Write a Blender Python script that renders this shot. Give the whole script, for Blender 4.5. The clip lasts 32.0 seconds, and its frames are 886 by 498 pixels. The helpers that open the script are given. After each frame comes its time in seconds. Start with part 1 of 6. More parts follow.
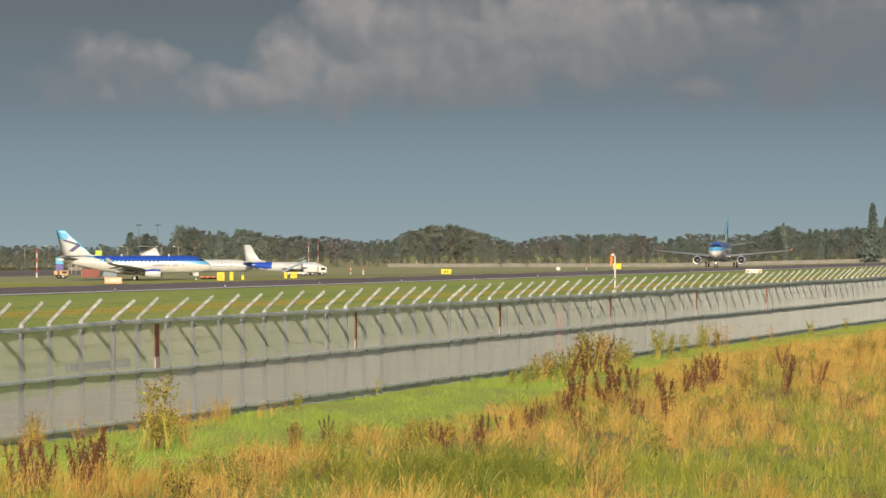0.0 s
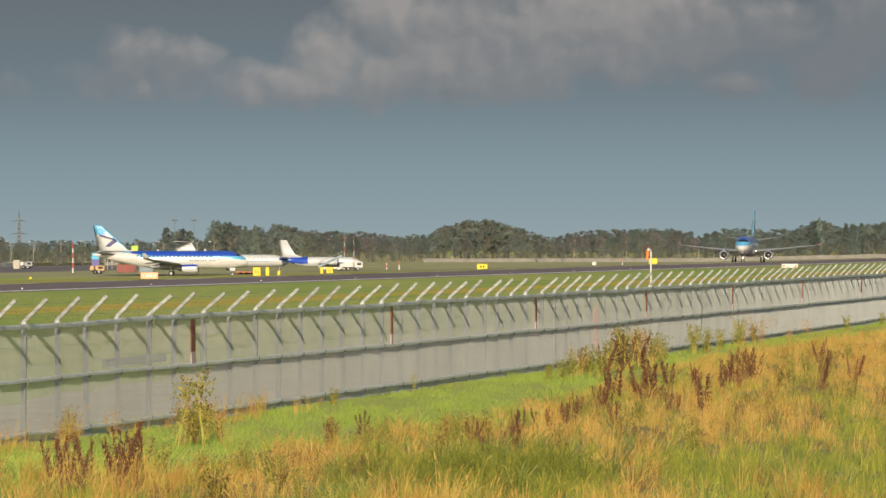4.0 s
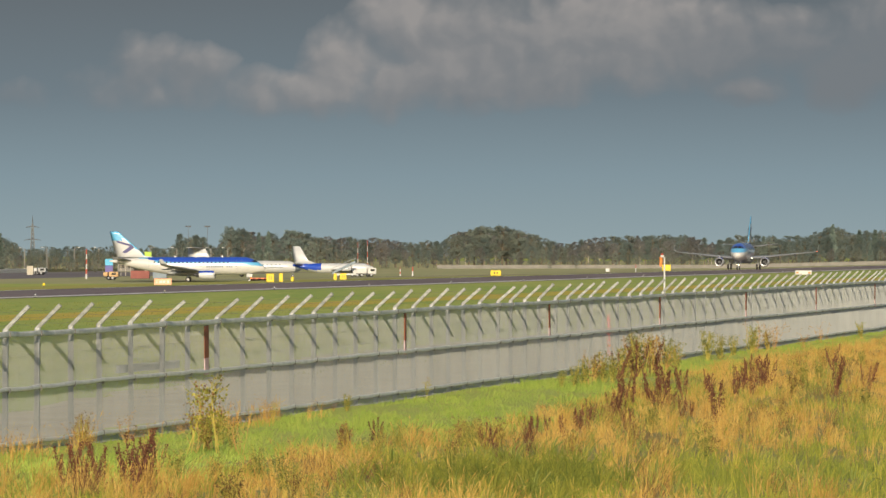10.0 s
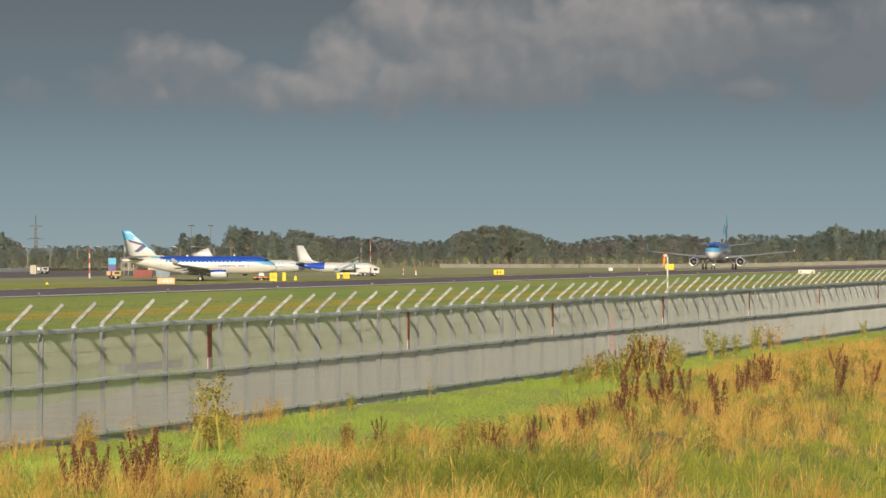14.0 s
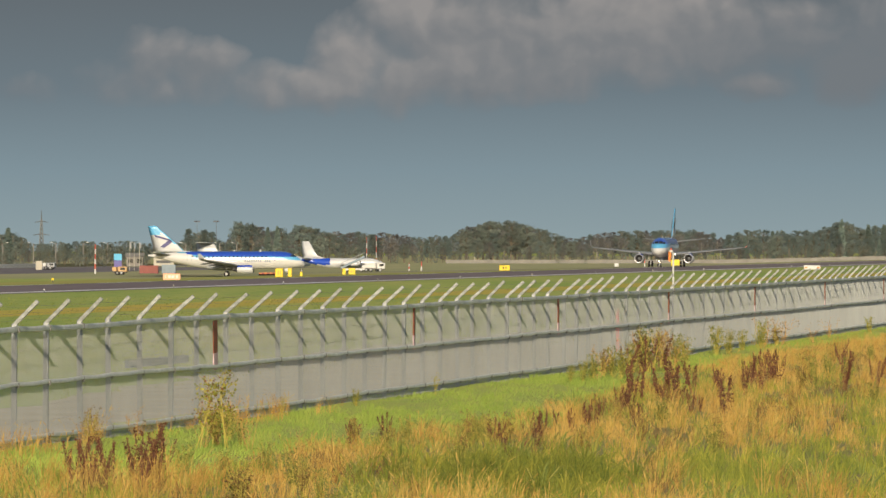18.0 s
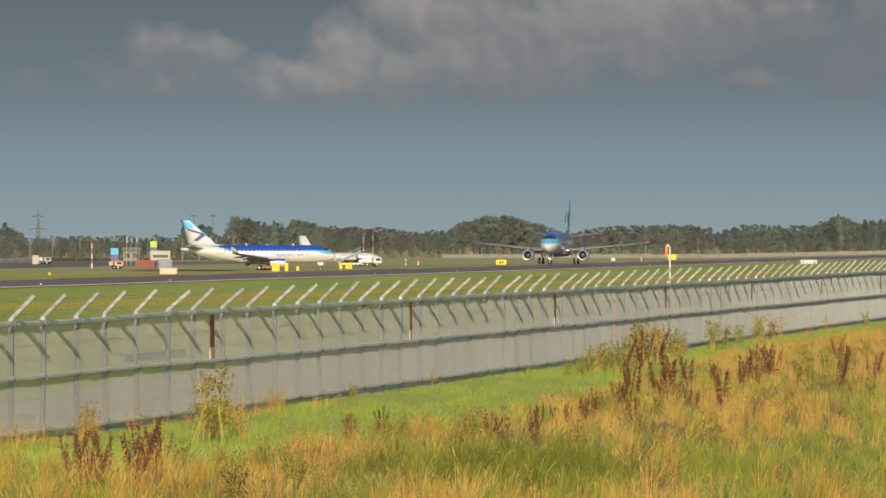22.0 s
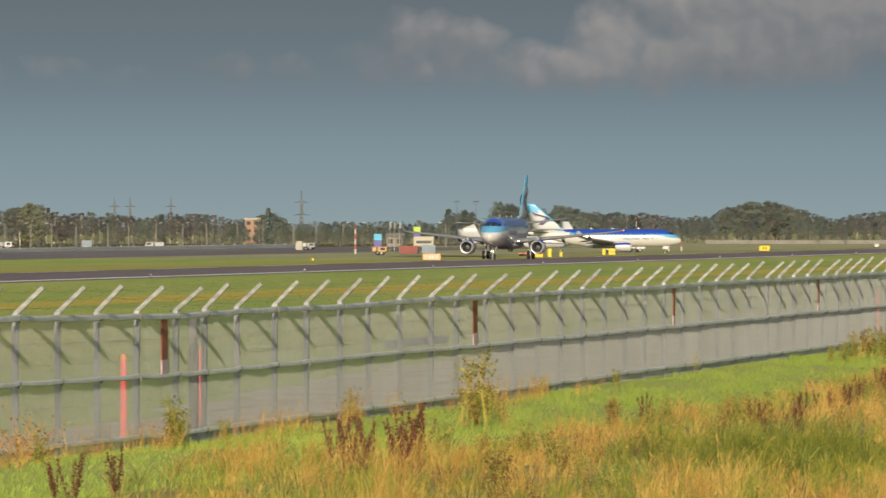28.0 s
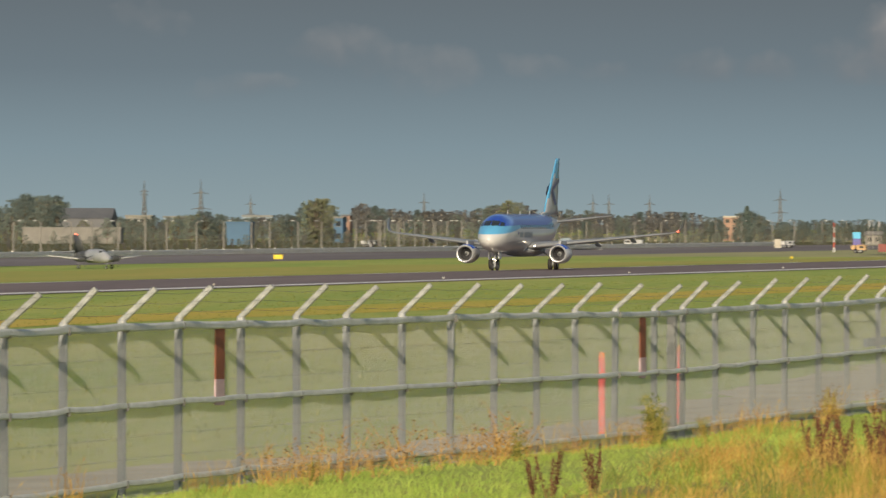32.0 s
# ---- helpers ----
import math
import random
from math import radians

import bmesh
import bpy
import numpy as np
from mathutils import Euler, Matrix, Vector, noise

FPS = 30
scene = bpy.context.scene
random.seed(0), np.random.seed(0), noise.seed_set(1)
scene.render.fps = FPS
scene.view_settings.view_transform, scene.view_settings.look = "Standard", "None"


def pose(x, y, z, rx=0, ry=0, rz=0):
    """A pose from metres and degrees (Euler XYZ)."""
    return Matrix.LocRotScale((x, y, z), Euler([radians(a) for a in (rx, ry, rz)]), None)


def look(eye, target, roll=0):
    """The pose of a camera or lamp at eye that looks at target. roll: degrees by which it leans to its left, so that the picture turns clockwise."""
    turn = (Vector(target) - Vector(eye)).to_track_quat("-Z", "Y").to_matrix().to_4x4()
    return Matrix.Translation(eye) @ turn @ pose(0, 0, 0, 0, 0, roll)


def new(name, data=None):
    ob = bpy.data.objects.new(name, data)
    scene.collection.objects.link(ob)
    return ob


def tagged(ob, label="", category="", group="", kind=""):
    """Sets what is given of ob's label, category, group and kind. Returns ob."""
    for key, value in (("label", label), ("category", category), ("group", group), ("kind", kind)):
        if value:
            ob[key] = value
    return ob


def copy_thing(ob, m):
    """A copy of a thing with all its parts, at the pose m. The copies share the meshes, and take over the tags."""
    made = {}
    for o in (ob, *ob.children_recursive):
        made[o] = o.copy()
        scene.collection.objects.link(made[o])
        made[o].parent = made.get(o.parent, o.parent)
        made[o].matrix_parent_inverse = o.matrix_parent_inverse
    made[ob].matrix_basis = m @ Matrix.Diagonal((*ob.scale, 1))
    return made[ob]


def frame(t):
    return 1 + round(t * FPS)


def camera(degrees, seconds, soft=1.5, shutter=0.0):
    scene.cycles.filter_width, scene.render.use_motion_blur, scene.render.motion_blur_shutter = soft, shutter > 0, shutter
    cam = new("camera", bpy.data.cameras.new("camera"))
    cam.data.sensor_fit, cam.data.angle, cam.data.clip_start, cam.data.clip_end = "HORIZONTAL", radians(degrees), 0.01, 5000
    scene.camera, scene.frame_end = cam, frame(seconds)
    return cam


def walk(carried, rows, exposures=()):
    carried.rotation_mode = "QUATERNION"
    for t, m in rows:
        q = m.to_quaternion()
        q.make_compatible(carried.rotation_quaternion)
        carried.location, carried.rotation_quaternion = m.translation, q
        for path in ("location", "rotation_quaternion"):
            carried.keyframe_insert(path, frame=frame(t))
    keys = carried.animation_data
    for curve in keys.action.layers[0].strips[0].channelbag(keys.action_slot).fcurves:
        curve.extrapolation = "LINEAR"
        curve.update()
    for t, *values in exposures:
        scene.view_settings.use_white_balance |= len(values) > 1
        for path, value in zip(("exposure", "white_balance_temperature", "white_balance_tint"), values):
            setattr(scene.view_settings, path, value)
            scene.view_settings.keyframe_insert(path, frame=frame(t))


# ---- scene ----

F = 14000.0          # lens length in units in which the picture is 1568 wide
EYE = 4.55           # height of the camera over the runway
BEAR = math.atan(0.15)   # bearing of the runway, clockwise from +y
FENCE = 0.1323           # bearing of the perimeter fence
FENCE_OFF = 30.7         # distance of the fence line from the camera


def aim(yaw, down, roll):
    return pose(0, 0, EYE, 90 - down, 0, -yaw) @ pose(0, 0, 0, 0, 0, roll)


cam = camera(math.degrees(2 * math.atan(784 / F)), 32.0, soft=1.5, shutter=0.5)
walk(cam, [(t, aim(a, b, c)) for t, a, b, c in (
    (0, 0.361, 0.044, -0.003), (0.5, 0.430, 0.037, -0.002), (1, 0.482, 0.050, 0.002), (1.5, 0.488, 0.037, 0.001),
    (2, 0.329, 0.050, -0.023), (2.5, 0.227, 0.060, 0.023), (3, 0.153, 0.050, 0.010), (3.5, 0.123, 0.071, -0.034),
    (5.5, 0.065, 0.087, -0.039), (6, 0.078, 0.057, -0.042), (6.5, 0.065, 0.050, -0.042), (7, 0.090, 0.070, -0.035),
    (7.5, 0.083, 0.000, -0.042), (8, 0.032, 0.031, -0.041), (8.5, -0.002, 0.006, -0.028), (9, -0.015, 0.019, -0.016),
    (9.5, -0.000, 0.044, -0.026), (10, 0.003, 0.034, 0.002), (10.5, -0.014, 0.035, -0.007), (11, -0.022, 0.047, -0.001),
    (11.5, -0.034, 0.037, -0.039), (12, -0.030, 0.031, -0.029), (12.5, -0.017, 0.036, -0.021), (13, 0.000, 0.031, -0.028),
    (13.5, -0.015, 0.032, -0.018), (14, -0.020, 0.040, 0.008), (14.5, -0.042, 0.043, -0.029), (16.5, -0.061, 0.057, -0.049),
    (17, -0.061, 0.059, -0.006), (17.5, -0.068, 0.065, -0.008), (18, -0.061, 0.071, -0.001), (18.5, -0.097, 0.081, -0.019),
    (19, -0.079, 0.085, -0.002), (19.5, -0.077, 0.074, -0.011), (20, -0.067, 0.093, 0.009), (20.5, -0.035, 0.078, -0.002),
    (21, -0.000, 0.089, 0.011), (21.5, -0.038, 0.096, 0.005), (22, -0.037, 0.111, 0.001), (22.5, -0.047, 0.118, -0.006),
    (23, -0.036, 0.116, 0.015), (23.5, -0.066, 0.124, 0.019), (24, -0.108, 0.133, -0.001), (24.5, -0.187, 0.136, 0.027),
    (25, -0.369, 0.153, 0.025), (25.5, -0.606, 0.181, 0.053), (27.5, -1.652, 0.214, 0.025), (28, -1.943, 0.214, 0.014),
    (28.5, -2.328, 0.219, 0.032), (29, -2.764, 0.248, 0.043), (29.5, -3.170, 0.235, 0.028), (30, -3.603, 0.228, 0.028),
    (30.5, -4.005, 0.229, 0.063), (31, -4.444, 0.214, 0.020), (31.5, -4.903, 0.219, 0.090), (32, -5.408, 0.233, 0.100),
)], exposures=((0, 0.37), (8, 0.36), (14, 0.31), (24, 0.27), (32, 0.29)))

# ---- light ----
SUN_YAW, SUN_EL = radians(1.3), radians(18.3)
world = bpy.data.worlds.new("sky")
scene.world = world
world.use_nodes = True
wn = world.node_tree.nodes
sky = wn.new("ShaderNodeTexSky")
sky.sky_type = "NISHITA"
sky.sun_disc = False
sky.sun_elevation = SUN_EL
sky.sun_rotation = math.pi + SUN_YAW
world.node_tree.links.new(sky.outputs["Color"], wn["Background"].inputs["Color"])
wn["Background"].inputs["Strength"].default_value = 0.088
sun = new("sun", bpy.data.lights.new("sun", "SUN"))
sun.data.energy = 4.15
sun.data.angle = radians(0.5)
sun.data.color = (1.0, 0.85, 0.63)
sun.matrix_world = look((-200 * math.sin(SUN_YAW), -200, 200 * math.tan(SUN_EL)), (0, 0, 0))


# ---- geometry helpers ----
def spot(u, d, z=0.0):
    """A place at the bearing u and the distance d from the camera."""
    a = u / F
    return Vector((d * math.sin(a), d * math.cos(a), z))


def across(x, y):
    """Distance from the camera, square to the runway."""
    return y * math.sin(BEAR) - x * math.cos(BEAR)


def along(x, y):
    return y * math.cos(BEAR) + x * math.sin(BEAR)


def plan(q, l, z=0.0):
    """A place q metres across and l metres along the runway."""
    return Vector((l * math.sin(BEAR) - q * math.cos(BEAR), l * math.cos(BEAR) + q * math.sin(BEAR), z))


PROFILE = ((-3000, 0.3), (0, 0.15), (40, 0.1), (90, -0.05), (120, 0.0), (136, 0.0), (157, 0.0), (171, -0.4), (180, -0.62), (270, -2.65), (330, -2.7), (4800, -2.8))


def level(q):
    for (a, za), (b, zb) in zip(PROFILE, PROFILE[1:]):
        if q <= b:
            return za + (zb - za) * (q - a) / (b - a)
    return PROFILE[-1][1]


def ground_at(x, y):
    return level(across(x, y))


def rest(u, d):
    p = spot(u, d)
    p.z = ground_at(p.x, p.y)
    return p


# ---- materials ----
def shade(name, c1, c2=None, scale=1.0, rough=0.6, metal=0.0, bump=0.0, fine=None, island=0.0, each=0.0, stretch=(1, 1, 1), turn=0.0, space="Object", ramp=(0.35, 0.65), spec=0.3):
    """Two colours mixed by noise at two scales, with fine relief; island and each vary the value piece by piece."""
    m = bpy.data.materials.new(name)
    m.use_nodes = True
    nt = m.node_tree
    b = nt.nodes["Principled BSDF"]
    b.inputs["Roughness"].default_value = rough
    b.inputs["Metallic"].default_value = metal
    b.inputs["Specular IOR Level"].default_value = spec
    co = nt.nodes.new("ShaderNodeTexCoord")
    mp = nt.nodes.new("ShaderNodeMapping")
    mp.inputs["Scale"].default_value = stretch
    mp.inputs["Rotation"].default_value = (0, 0, turn)
    nt.links.new(co.outputs[space], mp.inputs["Vector"])
    big = nt.nodes.new("ShaderNodeTexNoise")
    big.inputs["Scale"].default_value = scale
    big.inputs["Detail"].default_value = 5
    nt.links.new(mp.outputs[0], big.inputs["Vector"])
    small = nt.nodes.new("ShaderNodeTexNoise")
    small.inputs["Scale"].default_value = fine or scale * 7
    small.inputs["Detail"].default_value = 3
    nt.links.new(mp.outputs[0], small.inputs["Vector"])
    mean = nt.nodes.new("ShaderNodeMix")
    mean.data_type = "FLOAT"
    mean.inputs[0].default_value = 0.35
    nt.links.new(big.outputs["Fac"], mean.inputs[2])
    nt.links.new(small.outputs["Fac"], mean.inputs[3])
    cr = nt.nodes.new("ShaderNodeValToRGB")
    cr.color_ramp.elements[0].position, cr.color_ramp.elements[1].position = ramp
    cr.color_ramp.elements[0].color = (*c1, 1)
    cr.color_ramp.elements[1].color = (*(c2 or [v * 0.85 for v in c1]), 1)
    nt.links.new(mean.outputs[0], cr.inputs["Fac"])
    out = cr.outputs["Color"]
    for amount, node, socket in ((island, "ShaderNodeNewGeometry", "Random Per Island"), (each, "ShaderNodeObjectInfo", "Random")):
        if amount:
            g = nt.nodes.new(node)
            mr = nt.nodes.new("ShaderNodeMapRange")
            mr.inputs["To Min"].default_value = 1 - amount
            mr.inputs["To Max"].default_value = 1 + amount
            nt.links.new(g.outputs[socket], mr.inputs["Value"])
            mul = nt.nodes.new("ShaderNodeVectorMath")
            mul.operation = "SCALE"
            nt.links.new(out, mul.inputs[0])
            nt.links.new(mr.outputs[0], mul.inputs["Scale"])
            out = mul.outputs[0]
    nt.links.new(out, b.inputs["Base Color"])
    if bump:
        bp = nt.nodes.new("ShaderNodeBump")
        bp.inputs["Strength"].default_value = bump
        bp.inputs["Distance"].default_value = 0.05
        nt.links.new(small.outputs["Fac"], bp.inputs["Height"])
        nt.links.new(bp.outputs[0], b.inputs["Normal"])
    return m


def blade_paint(name, stops, rough=0.55, translucent=0.25, patch=0.0):
    """Leaf colours, drawn by lot leaf by leaf, and by patches of the ground where patch is given."""
    m = bpy.data.materials.new(name)
    m.use_nodes = True
    nt = m.node_tree
    b = nt.nodes["Principled BSDF"]
    b.inputs["Roughness"].default_value = rough
    b.inputs["Specular IOR Level"].default_value = 0.2
    g = nt.nodes.new("ShaderNodeNewGeometry")
    cr = nt.nodes.new("ShaderNodeValToRGB")
    while len(cr.color_ramp.elements) < len(stops):
        cr.color_ramp.elements.new(0.5)
    for e, (p, c) in zip(cr.color_ramp.elements, stops):
        e.position, e.color = p, (*c, 1)
    lot = g.outputs["Random Per Island"]
    if patch:
        co = nt.nodes.new("ShaderNodeTexCoord")
        mp = nt.nodes.new("ShaderNodeMapping")
        mp.inputs["Scale"].default_value = (1.0, 0.16, 0.3)
        nt.links.new(co.outputs["Object"], mp.inputs["Vector"])
        no = nt.nodes.new("ShaderNodeTexNoise")
        no.inputs["Scale"].default_value = 1.3
        no.inputs["Detail"].default_value = 4
        no.inputs["Roughness"].default_value = 0.65
        nt.links.new(mp.outputs[0], no.inputs["Vector"])
        wide = nt.nodes.new("ShaderNodeMapRange")
        wide.inputs["From Min"].default_value, wide.inputs["From Max"].default_value = 0.3, 0.7
        nt.links.new(no.outputs["Fac"], wide.inputs["Value"])
        mx = nt.nodes.new("ShaderNodeMix")
        mx.data_type = "FLOAT"
        mx.inputs[0].default_value = patch
        nt.links.new(lot, mx.inputs[2])
        nt.links.new(wide.outputs[0], mx.inputs[3])
        lot = mx.outputs[0]
    nt.links.new(lot, cr.inputs["Fac"])
    oi = nt.nodes.new("ShaderNodeObjectInfo")
    mr = nt.nodes.new("ShaderNodeMapRange")
    mr.inputs["To Min"].default_value, mr.inputs["To Max"].default_value = 0.75, 1.25
    nt.links.new(oi.outputs["Random"], mr.inputs["Value"])
    mul = nt.nodes.new("ShaderNodeVectorMath")
    mul.operation = "SCALE"
    nt.links.new(cr.outputs["Color"], mul.inputs[0])
    nt.links.new(mr.outputs[0], mul.inputs["Scale"])
    nt.links.new(mul.outputs[0], b.inputs["Base Color"])
    if translucent:
        tr = nt.nodes.new("ShaderNodeBsdfTranslucent")
        nt.links.new(mul.outputs[0], tr.inputs["Color"])
        mx = nt.nodes.new("ShaderNodeMixShader")
        mx.inputs[0].default_value = translucent
        nt.links.new(b.outputs[0], mx.inputs[1])
        nt.links.new(tr.outputs[0], mx.inputs[2])
        nt.links.new(mx.outputs[0], nt.nodes["Material Output"].inputs["Surface"])
    return m


def glow(name, rgb, strength):
    m = shade(name, rgb)
    b = m.node_tree.nodes["Principled BSDF"]
    b.inputs["Emission Color"].default_value = (*rgb, 1)
    b.inputs["Emission Strength"].default_value = strength
    return m


RUNTURN = BEAR
M_FIELD = shade("field_grass", (0.275, 0.35, 0.085), (0.44, 0.42, 0.125), 0.07, 0.9, bump=0.6, fine=1.3, stretch=(1, 0.10, 1), turn=RUNTURN, ramp=(0.42, 0.66), spec=0.05)
M_DRYFIELD = shade("yellowed_grass", (0.52, 0.385, 0.085), (0.41, 0.375, 0.07), 0.09, 0.9, bump=0.6, fine=1.1, stretch=(1, 0.10, 1), turn=RUNTURN, ramp=(0.42, 0.62), spec=0.05)
M_ASPHALT = shade("runway_asphalt", (0.16, 0.129, 0.124), (0.225, 0.18, 0.17), 0.06, 0.85, bump=0.2, fine=0.9, stretch=(1, 0.08, 1), turn=RUNTURN, spec=0.06)
M_TAXI = shade("taxiway_asphalt", (0.165, 0.145, 0.14), (0.225, 0.20, 0.19), 0.03, 0.85, fine=0.4, stretch=(1, 0.2, 1), turn=RUNTURN, spec=0.06)
M_LINE = shade("line_paint", (0.78, 0.75, 0.70), (0.55, 0.51, 0.47), 0.4, 0.7, fine=3.0)
M_FARDRY = shade("olive_dry_grass", (0.40, 0.345, 0.10), (0.31, 0.33, 0.085), 0.09, 0.9, bump=0.6, fine=1.1, stretch=(1, 0.10, 1), turn=RUNTURN, ramp=(0.38, 0.66), spec=0.05)
M_VERGE = shade("rough_verge", (0.10, 0.105, 0.045), (0.15, 0.13, 0.06), 0.1, 0.95, bump=0.8, fine=1.5, spec=0.05)
# far dry grass, made paler and bluer to put haze into its colour
M_HAZEFIELD = shade("hazed_dry_grass", (0.31, 0.32, 0.155), (0.40, 0.36, 0.19), 0.07, 0.9, bump=0.5, fine=1.2, stretch=(1, 0.10, 1), turn=RUNTURN, spec=0.05)
M_GRAVEL = shade("gravel", (0.45, 0.39, 0.31), (0.32, 0.285, 0.20), 0.35, 0.95, bump=0.8, fine=14)
M_SOIL = shade("meadow_soil", (0.30, 0.385, 0.065), (0.40, 0.385, 0.09), 0.6, 0.95, bump=1.0, fine=5)
M_THATCH = shade("meadow_thatch", (0.20, 0.20, 0.05), (0.30, 0.24, 0.08), 0.5, 0.95, bump=0.8, fine=3)
M_GALV = shade("galvanised_steel", (0.34, 0.355, 0.38), (0.25, 0.26, 0.28), 3.0, 0.55, metal=0.25, fine=30, each=0.12)
M_RAIL = shade("painted_rail", (0.58, 0.585, 0.56), (0.42, 0.43, 0.41), 2.5, 0.6, fine=9)
M_ARM = shade("pale_steel_arm", (0.33, 0.34, 0.32), (0.17, 0.175, 0.165), 7.0, 0.55, fine=30, each=0.15)
M_WIRE = shade("mesh_wire", (0.355, 0.365, 0.35), (0.305, 0.315, 0.30), 0.3, 0.6, metal=0.1, fine=2)
M_ZINC = shade("bright_zinc", (0.44, 0.45, 0.45), (0.22, 0.23, 0.23), 11.0, 0.45, metal=0.2, fine=30, each=0.2)
M_STRAND = shade("strand_wire", (0.12, 0.12, 0.12), (0.2, 0.19, 0.18), 1, 0.6)
M_RUST = shade("rusty_red_plate", (0.30, 0.095, 0.05), (0.19, 0.065, 0.04), 2.0, 0.75, bump=0.3, fine=14, each=0.2)
M_CHALK = shade("faded_white_plate", (0.58, 0.44, 0.46), (0.42, 0.26, 0.28), 4.0, 0.75, fine=20)
M_PINK = shade("red_plastic_marker", (0.75, 0.13, 0.12), (0.62, 0.10, 0.10), 3, 0.5)
M_PALEORANGE = shade("faded_orange_panel", (0.80, 0.42, 0.26), (0.70, 0.36, 0.22), 2, 0.55)
M_TAN = shade("tan_vehicle_paint", (0.50, 0.33, 0.17), (0.42, 0.26, 0.13), 2, 0.55)
M_ORANGE = shade("orange_paint", (0.8, 0.27, 0.07), (0.65, 0.2, 0.06), 2, 0.55)
M_YELLOW = shade("yellow_sign", (0.68, 0.52, 0.03), (0.56, 0.42, 0.025), 2, 0.45)
M_BLACK = shade("black_rubber", (0.02, 0.02, 0.022), (0.035, 0.033, 0.03), 4, 0.8)
M_DARK = shade("dark_grey_paint", (0.06, 0.065, 0.07), (0.09, 0.09, 0.095), 2, 0.6)
M_WHITE = shade("white_paint", (0.54, 0.54, 0.53), (0.46, 0.46, 0.45), 1.2, 0.4, fine=9)
M_CREAM = shade("cream_paint", (0.44, 0.41, 0.34), (0.36, 0.335, 0.28), 1.0, 0.7)
M_RED = shade("red_oxide_paint", (0.25, 0.085, 0.072), (0.19, 0.068, 0.06), 0.8, 0.7)
M_REDBAND = shade("red_band_paint", (0.45, 0.10, 0.07), (0.36, 0.08, 0.06), 1.5, 0.6)
M_SKYB = shade("light_blue_board", (0.10, 0.40, 0.62), (0.08, 0.34, 0.55), 0.6, 0.5)
M_INDIGO = shade("indigo_board", (0.08, 0.10, 0.30), (0.13, 0.08, 0.24), 0.6, 0.5)
M_LIME = shade("lime_board", (0.28, 0.46, 0.06), (0.38, 0.5, 0.07), 0.8, 0.5)
M_BOX = shade("blue_grey_box", (0.22, 0.27, 0.31), (0.17, 0.21, 0.25), 0.8, 0.6)
M_CONC = shade("concrete", (0.225, 0.215, 0.195), (0.16, 0.153, 0.138), 0.4, 0.85, fine=4)
M_HALLBLUE = shade("blue_cladding", (0.06, 0.13, 0.21), (0.05, 0.105, 0.18), 0.15, 0.6)
M_ROOF = shade("dark_roof_sheet", (0.09, 0.095, 0.10), (0.13, 0.13, 0.135), 0.2, 0.6)
M_BRICK = shade("orange_plaster", (0.31, 0.20, 0.145), (0.25, 0.16, 0.12), 0.3, 0.8)
M_LATTICE = shade("lattice_steel", (0.085, 0.095, 0.105), (0.12, 0.13, 0.14), 0.3, 0.6)
M_GLASS = shade("dark_window_glass", (0.02, 0.025, 0.03), (0.03, 0.035, 0.04), 1, 0.12, spec=0.6)
# aircraft
M_JWHITE = shade("aircraft_white", (0.475, 0.485, 0.495), (0.43, 0.44, 0.45), 0.5, 0.28, fine=4, spec=0.5)
M_JBLUE = shade("aircraft_royal_blue", (0.018, 0.065, 0.40), (0.02, 0.055, 0.34), 0.5, 0.25, fine=4, spec=0.5)
M_JSKY = shade("aircraft_sky_blue", (0.10, 0.35, 0.60), (0.12, 0.39, 0.62), 0.5, 0.25, spec=0.5)
M_JNAVY = shade("aircraft_navy", (0.03, 0.03, 0.16), (0.035, 0.035, 0.14), 0.5, 0.3, spec=0.5)
M_JGREY = shade("aircraft_grey", (0.33, 0.34, 0.35), (0.27, 0.28, 0.29), 0.4, 0.35, fine=3, spec=0.5)
M_JWING = shade("aircraft_wing_grey", (0.22, 0.23, 0.24), (0.18, 0.19, 0.20), 0.4, 0.35, fine=3, spec=0.5)
M_METAL = shade("polished_lip", (0.55, 0.55, 0.56), (0.46, 0.46, 0.48), 2, 0.4, metal=0.7)
M_FAN = shade("fan_dark", (0.05, 0.05, 0.055), (0.09, 0.09, 0.095), 3, 0.45, metal=0.5)
M_LAMP = glow("landing_lamp", (1.0, 0.86, 0.62), 6)
M_BEACON = glow("beacon_lamp", (1.0, 0.12, 0.05), 5)


